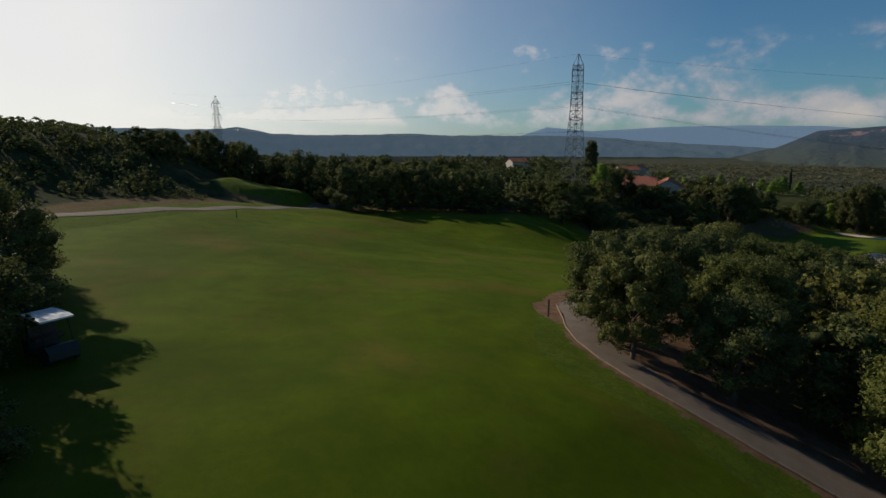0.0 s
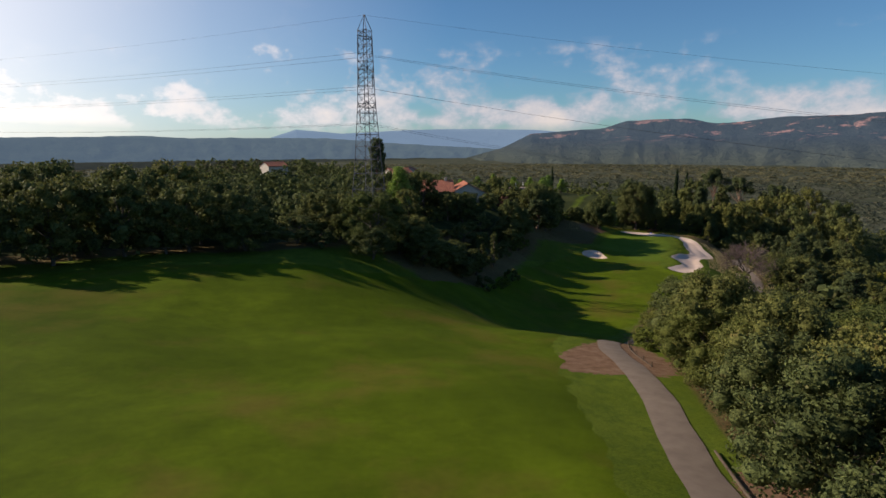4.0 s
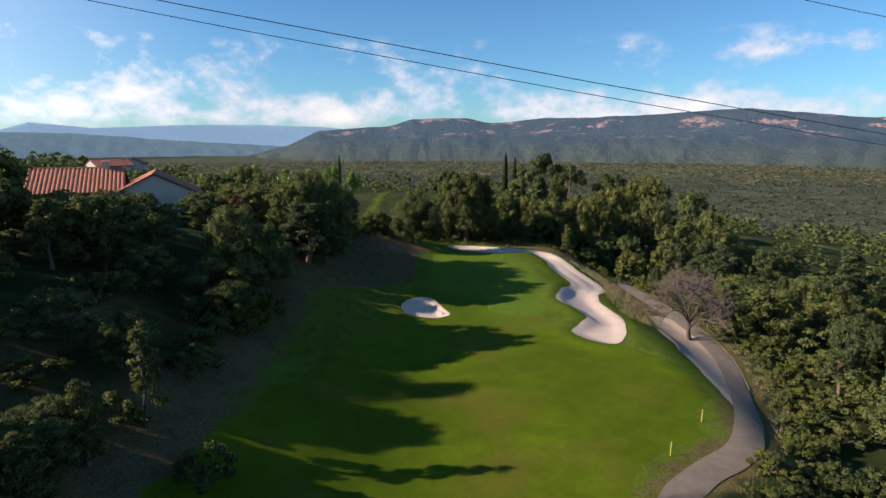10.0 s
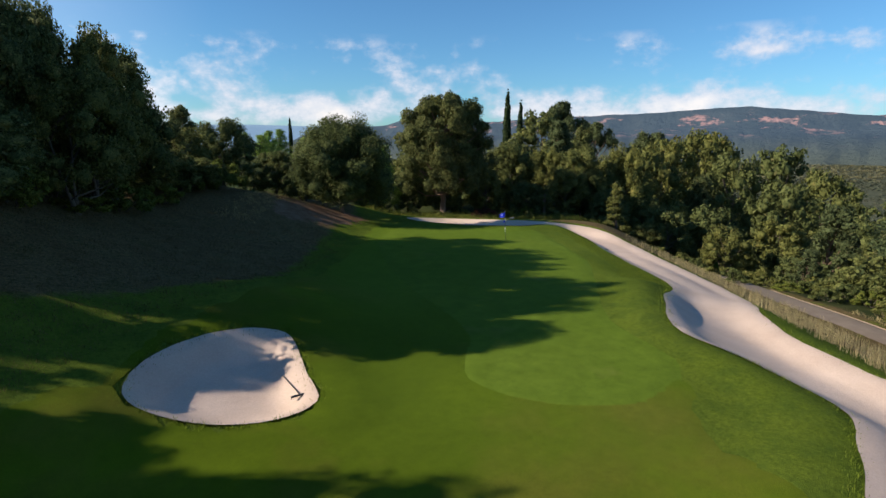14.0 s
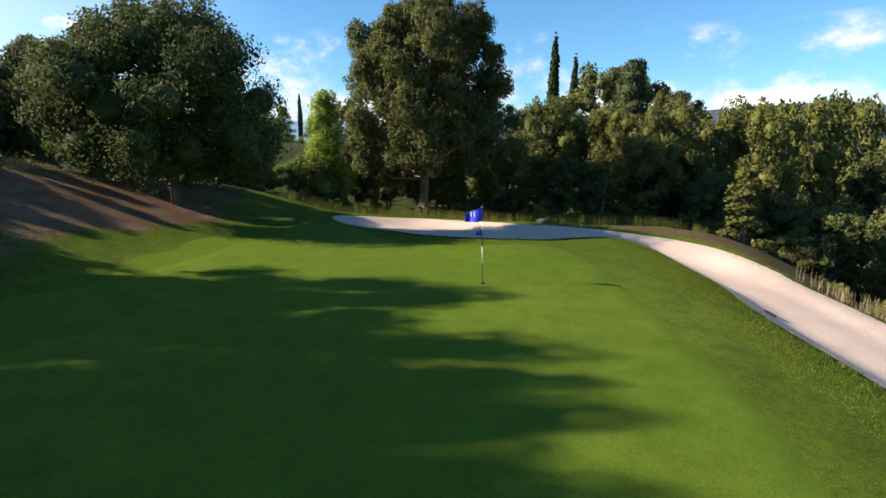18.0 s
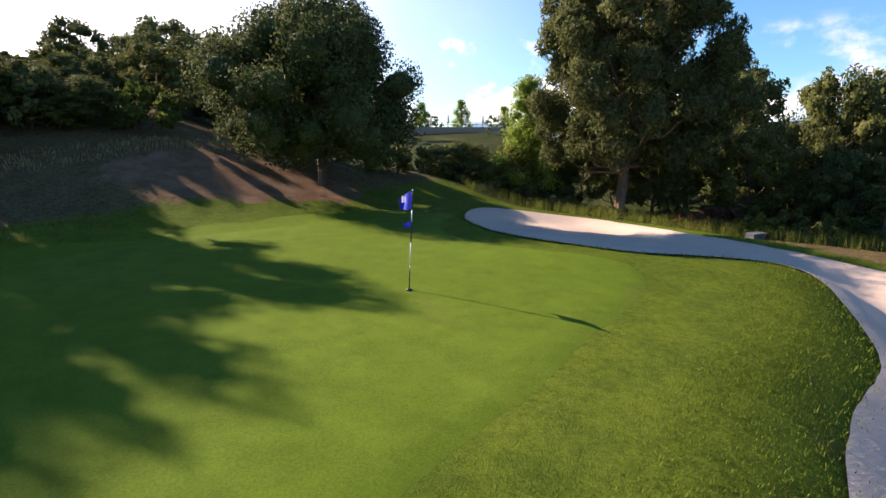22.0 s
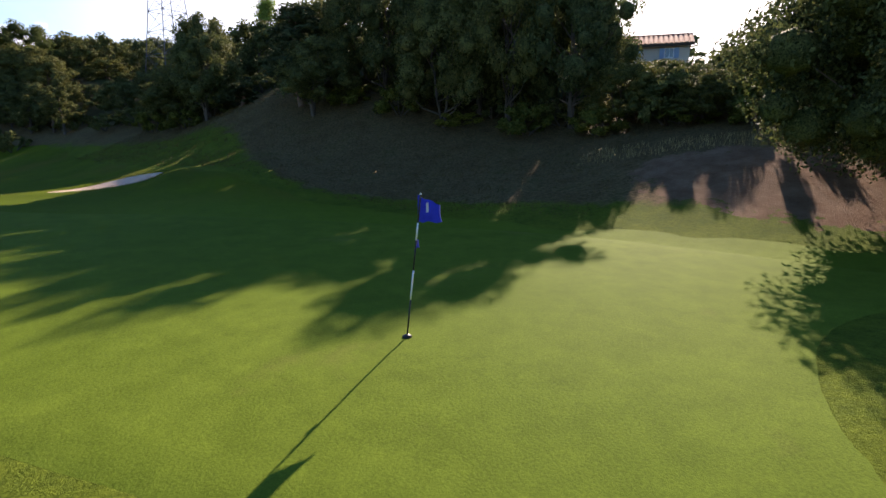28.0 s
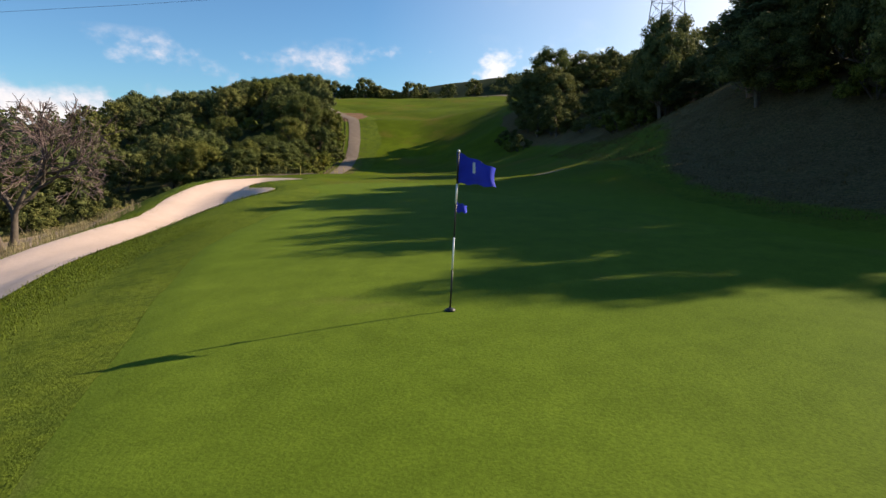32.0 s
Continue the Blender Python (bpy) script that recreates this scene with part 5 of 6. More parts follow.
def scatter(n, s0, s1, w0, w1, gap, ok, seed):
    """Uneven positions that keep clear of what is planted."""
    rng = np.random.default_rng(seed)
    out = []
    for _ in range(n):
        s, w = s0 + (s1 - s0) * rng.random(), w0 + (w1 - w0) * rng.random()
        if not ok(s, w):
            continue
        x, y = to_xy(s, w)
        if all((x - a) ** 2 + (y - b) ** 2 > (gap * 0.5 + r * 0.55) ** 2 for a, b, r in planted):
            out.append((s, w, x, y, rng.random()))
            planted.append((x, y, gap * 0.5))
    return out


def off_tee(s, w):
    return math.hypot((s + 131) / 19, (w + 77) / 15) < 1


def clear(s, w, room):
    a, b = np.array([s]), np.array([w])
    return line_distance(a, b, ROAD)[0] > room and line_distance(a, b, TEE_ROAD)[0] > 5 and inside_distance(a, b, FAIRWAY)[0] < -room


for s, w, x, y, r in scatter(700, -158, -64, 1, 50, 5.6, lambda s, w: clear(s, w, 3.6), 3):
    far_side = w > 20 or s < -150
    plant(("oak_far" if far_side else "olive_oak" if -98 < s < -58 else "oak") if r < 0.72 else "yshrub" if r < 0.86 else "shrub", x, y, (5.6 + 2.4 * r) if r < 0.72 else 3.2, group=GROVE if r < 0.72 else "")
    planted.pop()
for s, w, x, y, r in scatter(160, -125, -84, -100, -44, 7.0, lambda s, w: clear(s, w, 6.0) and not off_tee(s, w), 4):
    plant("oak_far", x, y, bank_height(s, w, 8.5 + 3.0 * r, 3.0), group="oaks of the crest row")
    planted.pop()
for s, w, x, y, r in scatter(520, -86, 22, -52, -25, 4.4, lambda s, w: clear(s, w, 3.5) and w < -26 - 0.10 * max(0, s + 20), 6):
    # the trees below the villa stay low
    room = 13.0 - height(x, y)
    by_house = abs((x + 47) * 45 - (y - 23) * 15) / 47.4 < 9 and y < 25
    h = 4.4 + 3.0 * r if r < 0.75 else 2.6
    if math.hypot(x + 48, y - 24) > 8 and math.hypot(x + 37, y - 36) > 8:
        h = max(1.8, min(h, room)) if by_house else h
        h = min(9.0, bank_height(s, w, h, 1.6, r < 0.75)) if s < 2 else h
        h = max(1.6, min(h, 9.5 - height(x, y))) if -5 < s < 8 else h
        plant("oak_far" if h > 2.7 else "shrub", x, y, h, 3.6 + 0.55 * h)
    else:
        planted.append((x, y, 1))
    planted.pop()

# dark belt at the foot of the scrub hill
for s, w, x, y, r in scatter(150, -150, -100, -112, -74, 6.0, lambda s, w: clear(s, w, 7.0) and not off_tee(s, w), 8):
    plant("oak_far", x, y, max(2.0, min(8.8 + 2.6 * r, 28.0 + 1.5 * r - height(x, y))), 7.5, group="oaks of the crest row")
    planted.pop()


# ---- woodland further off, joined ----
def woodland(name, spots, cards, leaf, mat, label, seed):
    rng = np.random.default_rng(seed)
    base = []
    for k in range(5):
        cen, rad = crown_tufts(rng, 1.0, 0.14, 0.80, 9, "oak")
        sub_c, sub_r = bunches(rng, cen, rad, 3)
        base.append(leaf_cards(rng, np.vstack([cen, sub_c]), np.r_[rad, sub_r], cards, leaf, 0.4, 0.6, 1.2, 0.85, 0.35))
    x, y, h, d = spots.T
    z = bare_ground(x, y) - 0.3
    out, nrm = [], []
    for i in range(len(spots)):
        q, nq = base[i % 5]
        a = rng.random() * 6.28
        c, s_ = math.cos(a), math.sin(a)
        qx, qy = q[..., 0] * c - q[..., 1] * s_, q[..., 0] * s_ + q[..., 1] * c
        out.append(np.stack([x[i] + qx * d[i], y[i] + qy * d[i], z[i] + q[..., 2] * h[i]], -1))
        nrm.append(np.stack([nq[..., 0] * c - nq[..., 1] * s_, nq[..., 0] * s_ + nq[..., 1] * c, nq[..., 2]], -1))
    tagged(new(name, quads_mesh(name, np.concatenate(out), mat, np.concatenate(nrm))), label, "woodland", kind="stuff")


def far_spots(n, r0, r1, a0, a1, seed, hmin, hmax, need, wide=1.0):
    rng = np.random.default_rng(seed)
    out = []
    while len(out) < n:
        r = math.sqrt(r0 * r0 + (r1 * r1 - r0 * r0) * rng.random())
        a = radians(a0 + (a1 - a0) * rng.random())
        x, y = r * math.cos(a), r * math.sin(a)
        s, w = to_sw(x, y)
        if not need(s, w, x, y) or noise.noise(Vector((x * 0.012, y * 0.012, seed))) < -0.28:
            continue
        h = hmin + (hmax - hmin) * rng.random() ** 1.6
        out.append((x, y, h, wide * h * (0.9 + 0.5 * rng.random())))
    return np.array(out)


def off_course(s, w, x, y):
    if -245 < s < -112 and w < -58:
        return False
    if -235 < s < 24 and -54 < w < 26:
        return False
    if -175 < s < -64 and 6 < w < 60:
        return False
    if math.hypot(x + 48, y - 24) < 17 or math.hypot(x + 37, y - 38) < 15 or (0 < x < 34 and 48 < y < 96):
        return False
    return not (-165 < s < 60 and -8 < w < 95) or line_distance(np.array([s]), np.array([w]), ROAD)[0] > 4


def valley_side(s, w, x, y):
    return -80 < s < 75 and 25 < w < 78 and off_course(s, w, x, y)


def beyond_slope(s, w, x, y):
    return off_course(s, w, x, y) and not (-80 < s < 75 and 25 < w < 78)


def valley_near(s, w, x, y):
    return -74 < s < 40 and 25 < w < 52 and off_course(s, w, x, y)


def scrub_hill(s, w, x, y):
    return not off_tee(s, w) and -205 < s < -112 and -128 < w < -62 - 0.25 * (s + 160) and line_distance(np.array([s]), np.array([w]), TEE_ROAD)[0] > 7


for k, (x, y, h, d) in enumerate(far_spots(190, 20, 100, -125, 60, 24, 2.8, 7.0, valley_near)):
    kind = ("oak_far", "shrub", "pine", "yshrub", "oak_far", "shrub")[k % 6]
    plant(kind, x, y, h * (1.5 if kind == "pine" else 1.0) if kind in ("oak_far", "pine") else 1.2 + 0.35 * h, d if kind == "oak_far" else None, group="trees of the valley slope")
woodland("woodland_slope", far_spots(470, 20, 110, -125, 60, 34, 2.0, 5.6, valley_side), 620, 0.044, M_OAK, "evergreen oak wood on the valley slope", 4)
woodland("scrub_slope", far_spots(900, 20, 110, -125, 60, 25, 1.2, 2.8, valley_side), 240, 0.058, M_SHRUB, "grey-green scrub between the oaks", 5)
woodland("woodland_near", far_spots(1500, 40, 300, -50, 112, 21, 3.0, 9.0, beyond_slope), 100, 0.12, M_OAK, "evergreen oak and pine wood on the slopes", 1)
woodland("woodland_behind", np.vstack([far_spots(420, 50, 190, 112, 215, 26, 3.5, 7.0, off_course), far_spots(200, 40, 240, 215, 310, 29, 3.5, 8.0, off_course)]), 90, 0.135, M_OAK, "oak wood round the course", 6)
woodland("scrub_hillside", far_spots(1700, 100, 330, 120, 205, 27, 1.1, 2.9, scrub_hill), 60, 0.15, M_SHRUB, "low dense maquis scrub on the hillside", 7)
woodland("woodland_pale", far_spots(420, 70, 420, -60, 80, 23, 2.0, 6.0, beyond_slope), 70, 0.13, M_SHRUB, "paler green scrub among the oaks", 2)
woodland("woodland_mid", far_spots(5600, 230, 620, -40, 112, 28, 3, 8, off_course), 22, 0.26, M_HAZY_WOOD, "evergreen forest beyond the course", 8)
woodland("woodland_far", far_spots(15000, 580, 1500, -40, 108, 22, 3, 7, off_course, 1.9), 9, 0.34, M_HAZY_WOOD, "wide evergreen forest on the valley floor", 3)
woodland("woodland_edge", far_spots(9000, 1450, 2500, -40, 108, 36, 4, 8, off_course, 3.0), 7, 0.36, M_HAZY_WOOD, "hazy evergreen forest at the foot of the mountain", 9)


# ---- lattice pylons and cables ----
def make_pylon(x, y, turn, top, arms, wide):
    """A double-circuit lattice tower. top: its height; arms: heights of the cross-arms."""
    p = thing("pylon", "grey galvanised steel lattice electricity pylon", "pylon", x, y, height(x, y) - 0.2, turn)

    def half(z):
        return np.interp(z, [0, top * 0.30, top * 0.62, top * 0.93, top], [wide * 0.5, wide * 0.32, wide * 0.2, wide * 0.16, 0.06])

    levels = [0]
    while levels[-1] < top * 0.93:
        levels.append(min(top * 0.93, levels[-1] + max(1.25, half(levels[-1]) * 1.35)))
    corners = ((1, 1), (-1, 1), (-1, -1), (1, -1))
    for cx, cy in corners:
        leg = Solid().tube([(cx * half(z), cy * half(z), z) for z in levels + [top]], 0.062, 4)
        part("leg", leg.mesh("leg", M_STEEL), p)
    for k in range(4):
        (ax, ay), (bx, by) = corners[k], corners[(k + 1) % 4]
        face = Solid()
        for z0, z1 in zip(levels[:-1], levels[1:]):
            h0, h1 = half(z0), half(z1)
            face.tube([(ax * h0, ay * h0, z0), (bx * h1, by * h1, z1)], 0.030, 4, False)
            face.tube([(bx * h0, by * h0, z0), (ax * h1, ay * h1, z1)], 0.030, 4, False)
            face.tube([(ax * h1, ay * h1, z1), (bx * h1, by * h1, z1)], 0.04, 4, False)
        part("lattice", face.mesh("lattice", M_STEEL), p)
    tips = []
    for z in arms:
        for side in (-1, 1):
            h, r = half(z), wide * 0.40
            arm = Solid()
            for cy in (-1, 1):
                arm.tube([(side * h, cy * h, z), (side * r, 0, z + 0.15)], 0.06, 4)
                arm.tube([(side * h, cy * h, z + 1.3), (side * r, 0, z + 0.15)], 0.05, 4)
                for t in (0.3, 0.6):
                    arm.tube([(side * (h + (r - h) * t), cy * h * (1 - t), z + 0.1), (side * (h + (r - h) * t), cy * h * (1 - t), z + 1.3 - 1.1 * t)], 0.03, 4, False)
            part("cross_arm", arm.mesh("cross_arm", M_STEEL), p)
            ins = Solid().tube([(side * r, 0, z + 0.15), (side * r, 0, z - 2.6)], 0.05, 5)
            for k in range(9):
                ins.tube([(side * r, 0, z - 0.4 - 0.22 * k), (side * r, 0, z - 0.48 - 0.22 * k)], 0.14, 8)
            part("insulator", ins.mesh("insulator", M_GLASS_INSULATOR), p)
            tips.append((side * r, 0, z - 2.6))
    tips.append((0, 0, top))
    return p, [p.matrix_basis @ Vector(t) for t in tips]


PX, PY = -82.0, -10.6
pz = height(PX, PY)
LINE_AZ = 36.9
pyl, tips = make_pylon(PX, PY, LINE_AZ, 46.2 - pz, [t - pz for t in (42.6, 37.3, 31.4)], 5.2)


def cable(a, b, sag, r=0.03):
    pts = [a.lerp(b, t) - Vector((0, 0, 4 * sag * t * (1 - t))) for t in np.linspace(0, 1, 26)]
    ob = new("power_cable", Solid().tube(pts, r, 4, False).mesh("power_cable", M_WIRE))
    return tagged(ob, "thin dark overhead power cable", "cable", group="overhead power cables")
FAR_HOUSES = ((-58, 198, 20, 11, 1.0), (-4, 160, 10, 12, 1.0), (8, 172, 60, 9, 1.0), (92, 625, -25, 24, 1.5), (112, 612, -15, 20, 1.4), (131, 618, -30, 22, 1.5),
              (138, 560, -20, 26, 1.6), (157, 552, -28, 22, 1.4), (150, 585, -10, 18, 1.5), (76, 640, -20, 18, 1.4))
for k, tip in enumerate(tips):
    for way, drop, sag in ((Vector((0.743, -0.669, 0)), -20, 11), (Vector((-0.6, 0.8, 0)), 13, 5)):
        cable(tip, tip + way * 350 + Vector((0, 0, drop)), sag, 0.016 if k < 6 else 0.011)
far_pylon = copy_thing(pyl, pose(-233.5, 189, height(-233.5, 189), 0, 0, 36.9))
far_pylon.scale = (1.15, 1.15, 1.22)


# ---- houses ----
def tiled_slope(a, b, c, d, parent, name="roof_slope"):
    """Rows of half-round tiles from the ridge a-b down to the eaves d-c."""
    a, b, c, d = (Vector(p) for p in (a, b, c, d))
    n = max(3, int((b - a).length / 0.42))
    up = (b - a).cross(d - a).normalized()
    if up.z < 0:
        up = -up
    s = Solid()
    prof = [(0.0, 0.0), (0.2, 0.07), (0.5, 0.10), (0.8, 0.07), (1.0, 0.0)]
    rows = []
    for i in range(n):
        for t, hgt in prof[:-1]:
            u = (i + t) / n
            rows.append((a.lerp(b, u) + up * hgt, d.lerp(c, u) + up * hgt))
    rows.append((b, c))
    v = [p for r in rows for p in r]
    s.add(v, [(2 * i, 2 * i + 2, 2 * i + 3, 2 * i + 1) for i in range(len(rows) - 1)])
    m = len(v)
    s.add([p - up * 0.12 for p in (a, b, c, d)], [(0, 1, 2, 3)])
    part(name, s.mesh(name, M_TILE), parent, "terracotta barrel tiles")


def window(parent, x, y, z, w, h, turn, shutter=False):
    fr = Solid()
    t = 0.07
    fr.box(-w / 2, -0.04, 0, -w / 2 + t, 0.06, h).box(w / 2 - t, -0.04, 0, w / 2, 0.06, h).box(-w / 2 + t, -0.04, 0, w / 2 - t, 0.06, t).box(-w / 2 + t, -0.04, h - t, w / 2 - t, 0.06, h)
    fr.box(-0.025, -0.03, t, 0.025, 0.05, h - t)
    win = part("window", fr.mesh("window", M_WHITE), parent, "white framed window")
    win.matrix_basis = pose(x, y, z, 0, 0, turn)
    for k in (-1, 1):
        part("pane", Solid().box(min(k * t * 0.4, k * (w / 2 - t)), -0.005, t, max(k * t * 0.4, k * (w / 2 - t)), 0.012, h - t).mesh("pane", M_GLASS), win)
    if shutter:
        for k in (-1, 1):
            sh = Solid()
            x0 = min(k * (w / 2 + 0.02), k * (w + 0.02))
            sh.box(x0, -0.05, 0, x0 + w / 2, -0.01, h)
            for j in range(int(h / 0.12)):
                sh.box(x0 + 0.05, -0.07, 0.06 + j * 0.12, x0 + w / 2 - 0.05, -0.05, 0.13 + j * 0.12)
            part("shutter", sh.mesh("shutter", M_SHUTTER), win, "pale blue slatted shutter")


def gable_house(name, label, x, y, turn, zg, ze, zr, length, depth, wallmat, windows=(), chimney=True, far=False):
    """A house with a gable roof; the ridge runs along its own x."""
    hgt, rise = ze - zg, zr - ze
    h = thing(name, label, "house", x, y, zg, turn)
    L, D = length / 2, depth / 2
    t = 0.3
    for nm, bx in (("wall", (-L, -D, -1.5, L, -D + t, hgt)), ("wall", (-L, D - t, -1.5, L, D, hgt))):
        part(nm, Solid().box(*bx).mesh(nm, wallmat), h)
    for k in (-1, 1):
        x0, x1 = (L - t, L) if k > 0 else (-L, -L + t)
        v = [(xx, yy, zz) for xx in (x0, x1) for yy, zz in ((-D + t, -1.5), (D - t, -1.5), (D - t, hgt + rise * t / D), (0, hgt + rise - 0.1), (-D + t, hgt + rise * t / D))]
        part("wall", mesh_of("wall", v, [(0, 1, 2, 3, 4), (9, 8, 7, 6, 5)] + [(i, i + 5, (i + 1) % 5 + 5, (i + 1) % 5) for i in range(5)], wallmat), h)
    o, e = 0.45, 0.35
    zo = hgt - rise * o / D
    tiled_slope((-L - e, 0, hgt + rise + 0.08), (L + e, 0, hgt + rise + 0.08), (L + e, -D - o, zo + 0.08), (-L - e, -D - o, zo + 0.08), h)
    tiled_slope((-L - e, 0, hgt + rise + 0.08), (L + e, 0, hgt + rise + 0.08), (L + e, D + o, zo + 0.08), (-L - e, D + o, zo + 0.08), h)
    part("ridge_tile", Solid().tube([(-L - e, 0, hgt + rise + 0.1), (L + e, 0, hgt + rise + 0.1)], 0.12, 8).mesh("ridge_tile", M_TILE), h)
    for side in (-1, 1):
        part("eaves_board", Solid().box(-L - e, side * (D + o) - 0.03, zo - 0.14, L + e, side * (D + o) + 0.03, zo + 0.05).mesh("eaves_board", M_POST), h)
    if chimney:
        part("chimney", Solid().box(L * 0.55, -0.35, hgt + rise - 0.5, L * 0.55 + 0.7, 0.3, hgt + rise + 0.75).box(L * 0.55 - 0.08, -0.43, hgt + rise + 0.75, L * 0.55 + 0.78, 0.38, hgt + rise + 0.87).mesh("chimney", wallmat), h)
    for w in windows:
        window(h, *w)
    return h


zA = height(-50, 24) - 0.2
A = gable_house("house", "cream rendered house with a red tiled gable roof", -51.2, 25.2, -23.4, zA, 13.6, 15.9, 9.0, 8.6, M_WHITE_WALL,
                ((-2.2, -4.32, 1.0, 1.1, 1.4, 0), (1.8, -4.32, 1.0, 1.1, 1.4, 0)))
gable_house("house", "cream house wing with a lower red tiled roof", -43.8, 22.2, 66.6, zA, 13.0, 15.4, 9.5, 9.4, M_WHITE_WALL, ((-3.0, -4.72, 1.2, 0.9, 1.1, 0), (0, -4.72, 1.2, 0.9, 1.1, 0), (-4.77, 1, 1.0, 1.0, 1.2, -90)), False)
part("wall", Solid().box(-5.6, -5.6, -1, -4.2, -3.0, 1.9).mesh("wall", M_WALL), A, "yellow ochre porch wall")
zB = height(-37, 37) - 0.2
gable_house("house", "cream two-storey villa block with a flat-pitched tiled roof", -40.6, 31.2, 51, zB, 13.1, 13.8, 3.0, 5.5, M_WALL, ((0.2, -2.77, 11.5 - zB, 1.4, 1.1, 0),), False)
gable_house("house", "cream villa wing with pale blue shutters", -37.6, 35.2, 51, zB, 11.5, 12.5, 6.2, 5.2, M_WALL, ((-1.7, -2.62, 10.2 - zB, 0.8, 0.9, 0, True), (1.4, -2.62, 10.2 - zB, 0.8, 0.9, 0, True)), False)
for x, y, tn, L, k in FAR_HOUSES:
    z = height(x, y)
    gable_house("house", "distant pale house with a red tiled roof", x, y, tn, z + 1.0, z + 5.0 * k, z + 7.0 * k, L, 8.5 * k, M_WHITE_WALL, ((-2, -4.27, 1.2, 1.2, 1.4, 0), (2, -4.27, 1.2, 1.2, 1.4, 0)), False)

# ---- terrace with closed parasols ----
T0, T1 = Vector((9.5, 104.5, 0)), Vector((34, 100.5, 0))
tz = 5.7
d = (T1 - T0).normalized()
tang = math.degrees(math.atan2(d.y, d.x))
tw = thing("terrace_wall", "grey-green stone retaining wall of a terrace", "wall", T0.x, T0.y, tz, tang)
L = (T1 - T0).length
for j in range(6):
    for k in range(18):
        part("stone", Solid().box(k * L / 18 + 0.02 - (0.4 if j % 2 else 0), -0.25, -3.2 + j * 0.53, (k + 1) * L / 18 - 0.02 - (0.4 if j % 2 else 0), 0.3, -2.7 + j * 0.53).mesh("stone", M_GRAVEL), tw)
fence = thing("terrace_railing", "thin dark metal railing along a terrace", "railing", T0.x, T0.y, tz, tang)
for k in range(22):
    part("post", Solid().box(k * L / 21 - 0.03, -0.03, -0.05, k * L / 21 + 0.03, 0.03, 0.95).mesh("post", M_POST), fence)
for z in (0.45, 0.92):
    part("rail", Solid().box(0, -0.025, z, L, 0.025, z + 0.05).mesh("rail", M_POST), fence)
floor_v = [tuple(T0 + d * u + Vector((-d.y, d.x, 0)) * q + Vector((0, 0, tz - 0.05 - p))) for p in (0, 0.6) for u, q in ((0, 0.2), (L, 0.2), (L, 9), (0, 9))]
tagged(new("floor_terrace", mesh_of("floor_terrace", floor_v, [(0, 1, 2, 3), (7, 6, 5, 4), (0, 4, 5, 1), (1, 5, 6, 2), (2, 6, 7, 3), (3, 7, 4, 0)], M_GRAVEL)), "paved terrace floor", "floor", kind="structure")


def make_parasol():
    p = thing("parasol", "closed white garden parasol on a thin pole", "parasol", group="closed parasols on the terrace")
    part("pole", Solid().tube([(0, 0, 0), (0, 0, 2.6)], 0.03, 8).mesh("pole", M_POST), p)
    cl, n = Solid(), 12
    rings = [(0.75, 0.20), (0.9, 0.27), (1.4, 0.23), (2.1, 0.14), (2.5, 0.04)]
    v = [(r * (1 + 0.16 * (k % 2)) * math.cos(6.283 * k / n), r * (1 + 0.16 * (k % 2)) * math.sin(6.283 * k / n), z) for z, r in rings for k in range(n)]
    cl.add(v, [(i * n + k, i * n + (k + 1) % n, (i + 1) * n + (k + 1) % n, (i + 1) * n + k) for i in range(4) for k in range(n)])
    part("canopy", cl.mesh("canopy", M_FABRIC), p, "folded white cloth")
    part("base", Solid().tube([(0, 0, 0), (0, 0, 0.1)], 0.3, 12).mesh("base", M_GRAVEL), p)
    return p


par = make_parasol()
for k in range(7):
    m = Matrix.Translation(T0 + d * (1.2 + k * 3.6) + Vector((-d.y, d.x, 0)) * 1.6 + Vector((0, 0, tz - 0.05)))
    if k == 0:
        par.matrix_basis = m
    else:
        copy_thing(par, m)


# ---- the flagstick ----
def flag_cloth(w, h, wave, seed):
    """A waving cloth with thickness; its hoist lies along z at x = 0."""
    nx, nz = 12, 6
    s = Solid()
    for side in (-0.002, 0.002):
        v = [(w * i / nx * (1 - 0.06 * math.sin(3 * j / nz)), wave * math.sin(i / nx * 5.2 + seed + 0.5 * j / nz) * (i / nx) + side, h * j / nz * (1 - 0.42 * i / nx) - 0.12 * h * (i / nx) ** 1.5 + 0.012 * math.sin(1.3 * i + j)) for i in range(nx + 1) for j in range(nz + 1)]
        f = [(i * (nz + 1) + j, (i + 1) * (nz + 1) + j, (i + 1) * (nz + 1) + j + 1, i * (nz + 1) + j + 1) for i in range(nx) for j in range(nz)]
        s.add(v, f if side < 0 else [q[::-1] for q in f])
    return s


stick = thing("flagstick", "black and white striped flagstick with blue flags in the hole", "flagstick", 0, 0, height(0, 0) + 0.06)
lean = Vector((0.115, 0.19, 2.12))
for a, b, mat in ((0.0, 0.27, M_BLACK), (0.27, 0.48, M_WHITE), (0.48, 0.69, M_BLACK), (0.69, 0.81, M_WHITE), (0.81, 1.01, M_BLACK)):
    part("pole_section", Solid().tube([lean * a, lean * b], 0.0125, 10).mesh("pole_section", mat, True), stick, "white band" if mat is M_WHITE else "black band")
part("ferrule", Solid().tube([(0, 0, -0.02), (0, 0, 0.01), (0, 0, 0.035)], [0.075, 0.07, 0.02], 16).mesh("ferrule", M_BLACK, True), stick)
part("finial", Solid().tube([lean, lean * 1.006, lean * 1.012], [0.016, 0.018, 0.006], 10).mesh("finial", M_WHITE, True), stick)
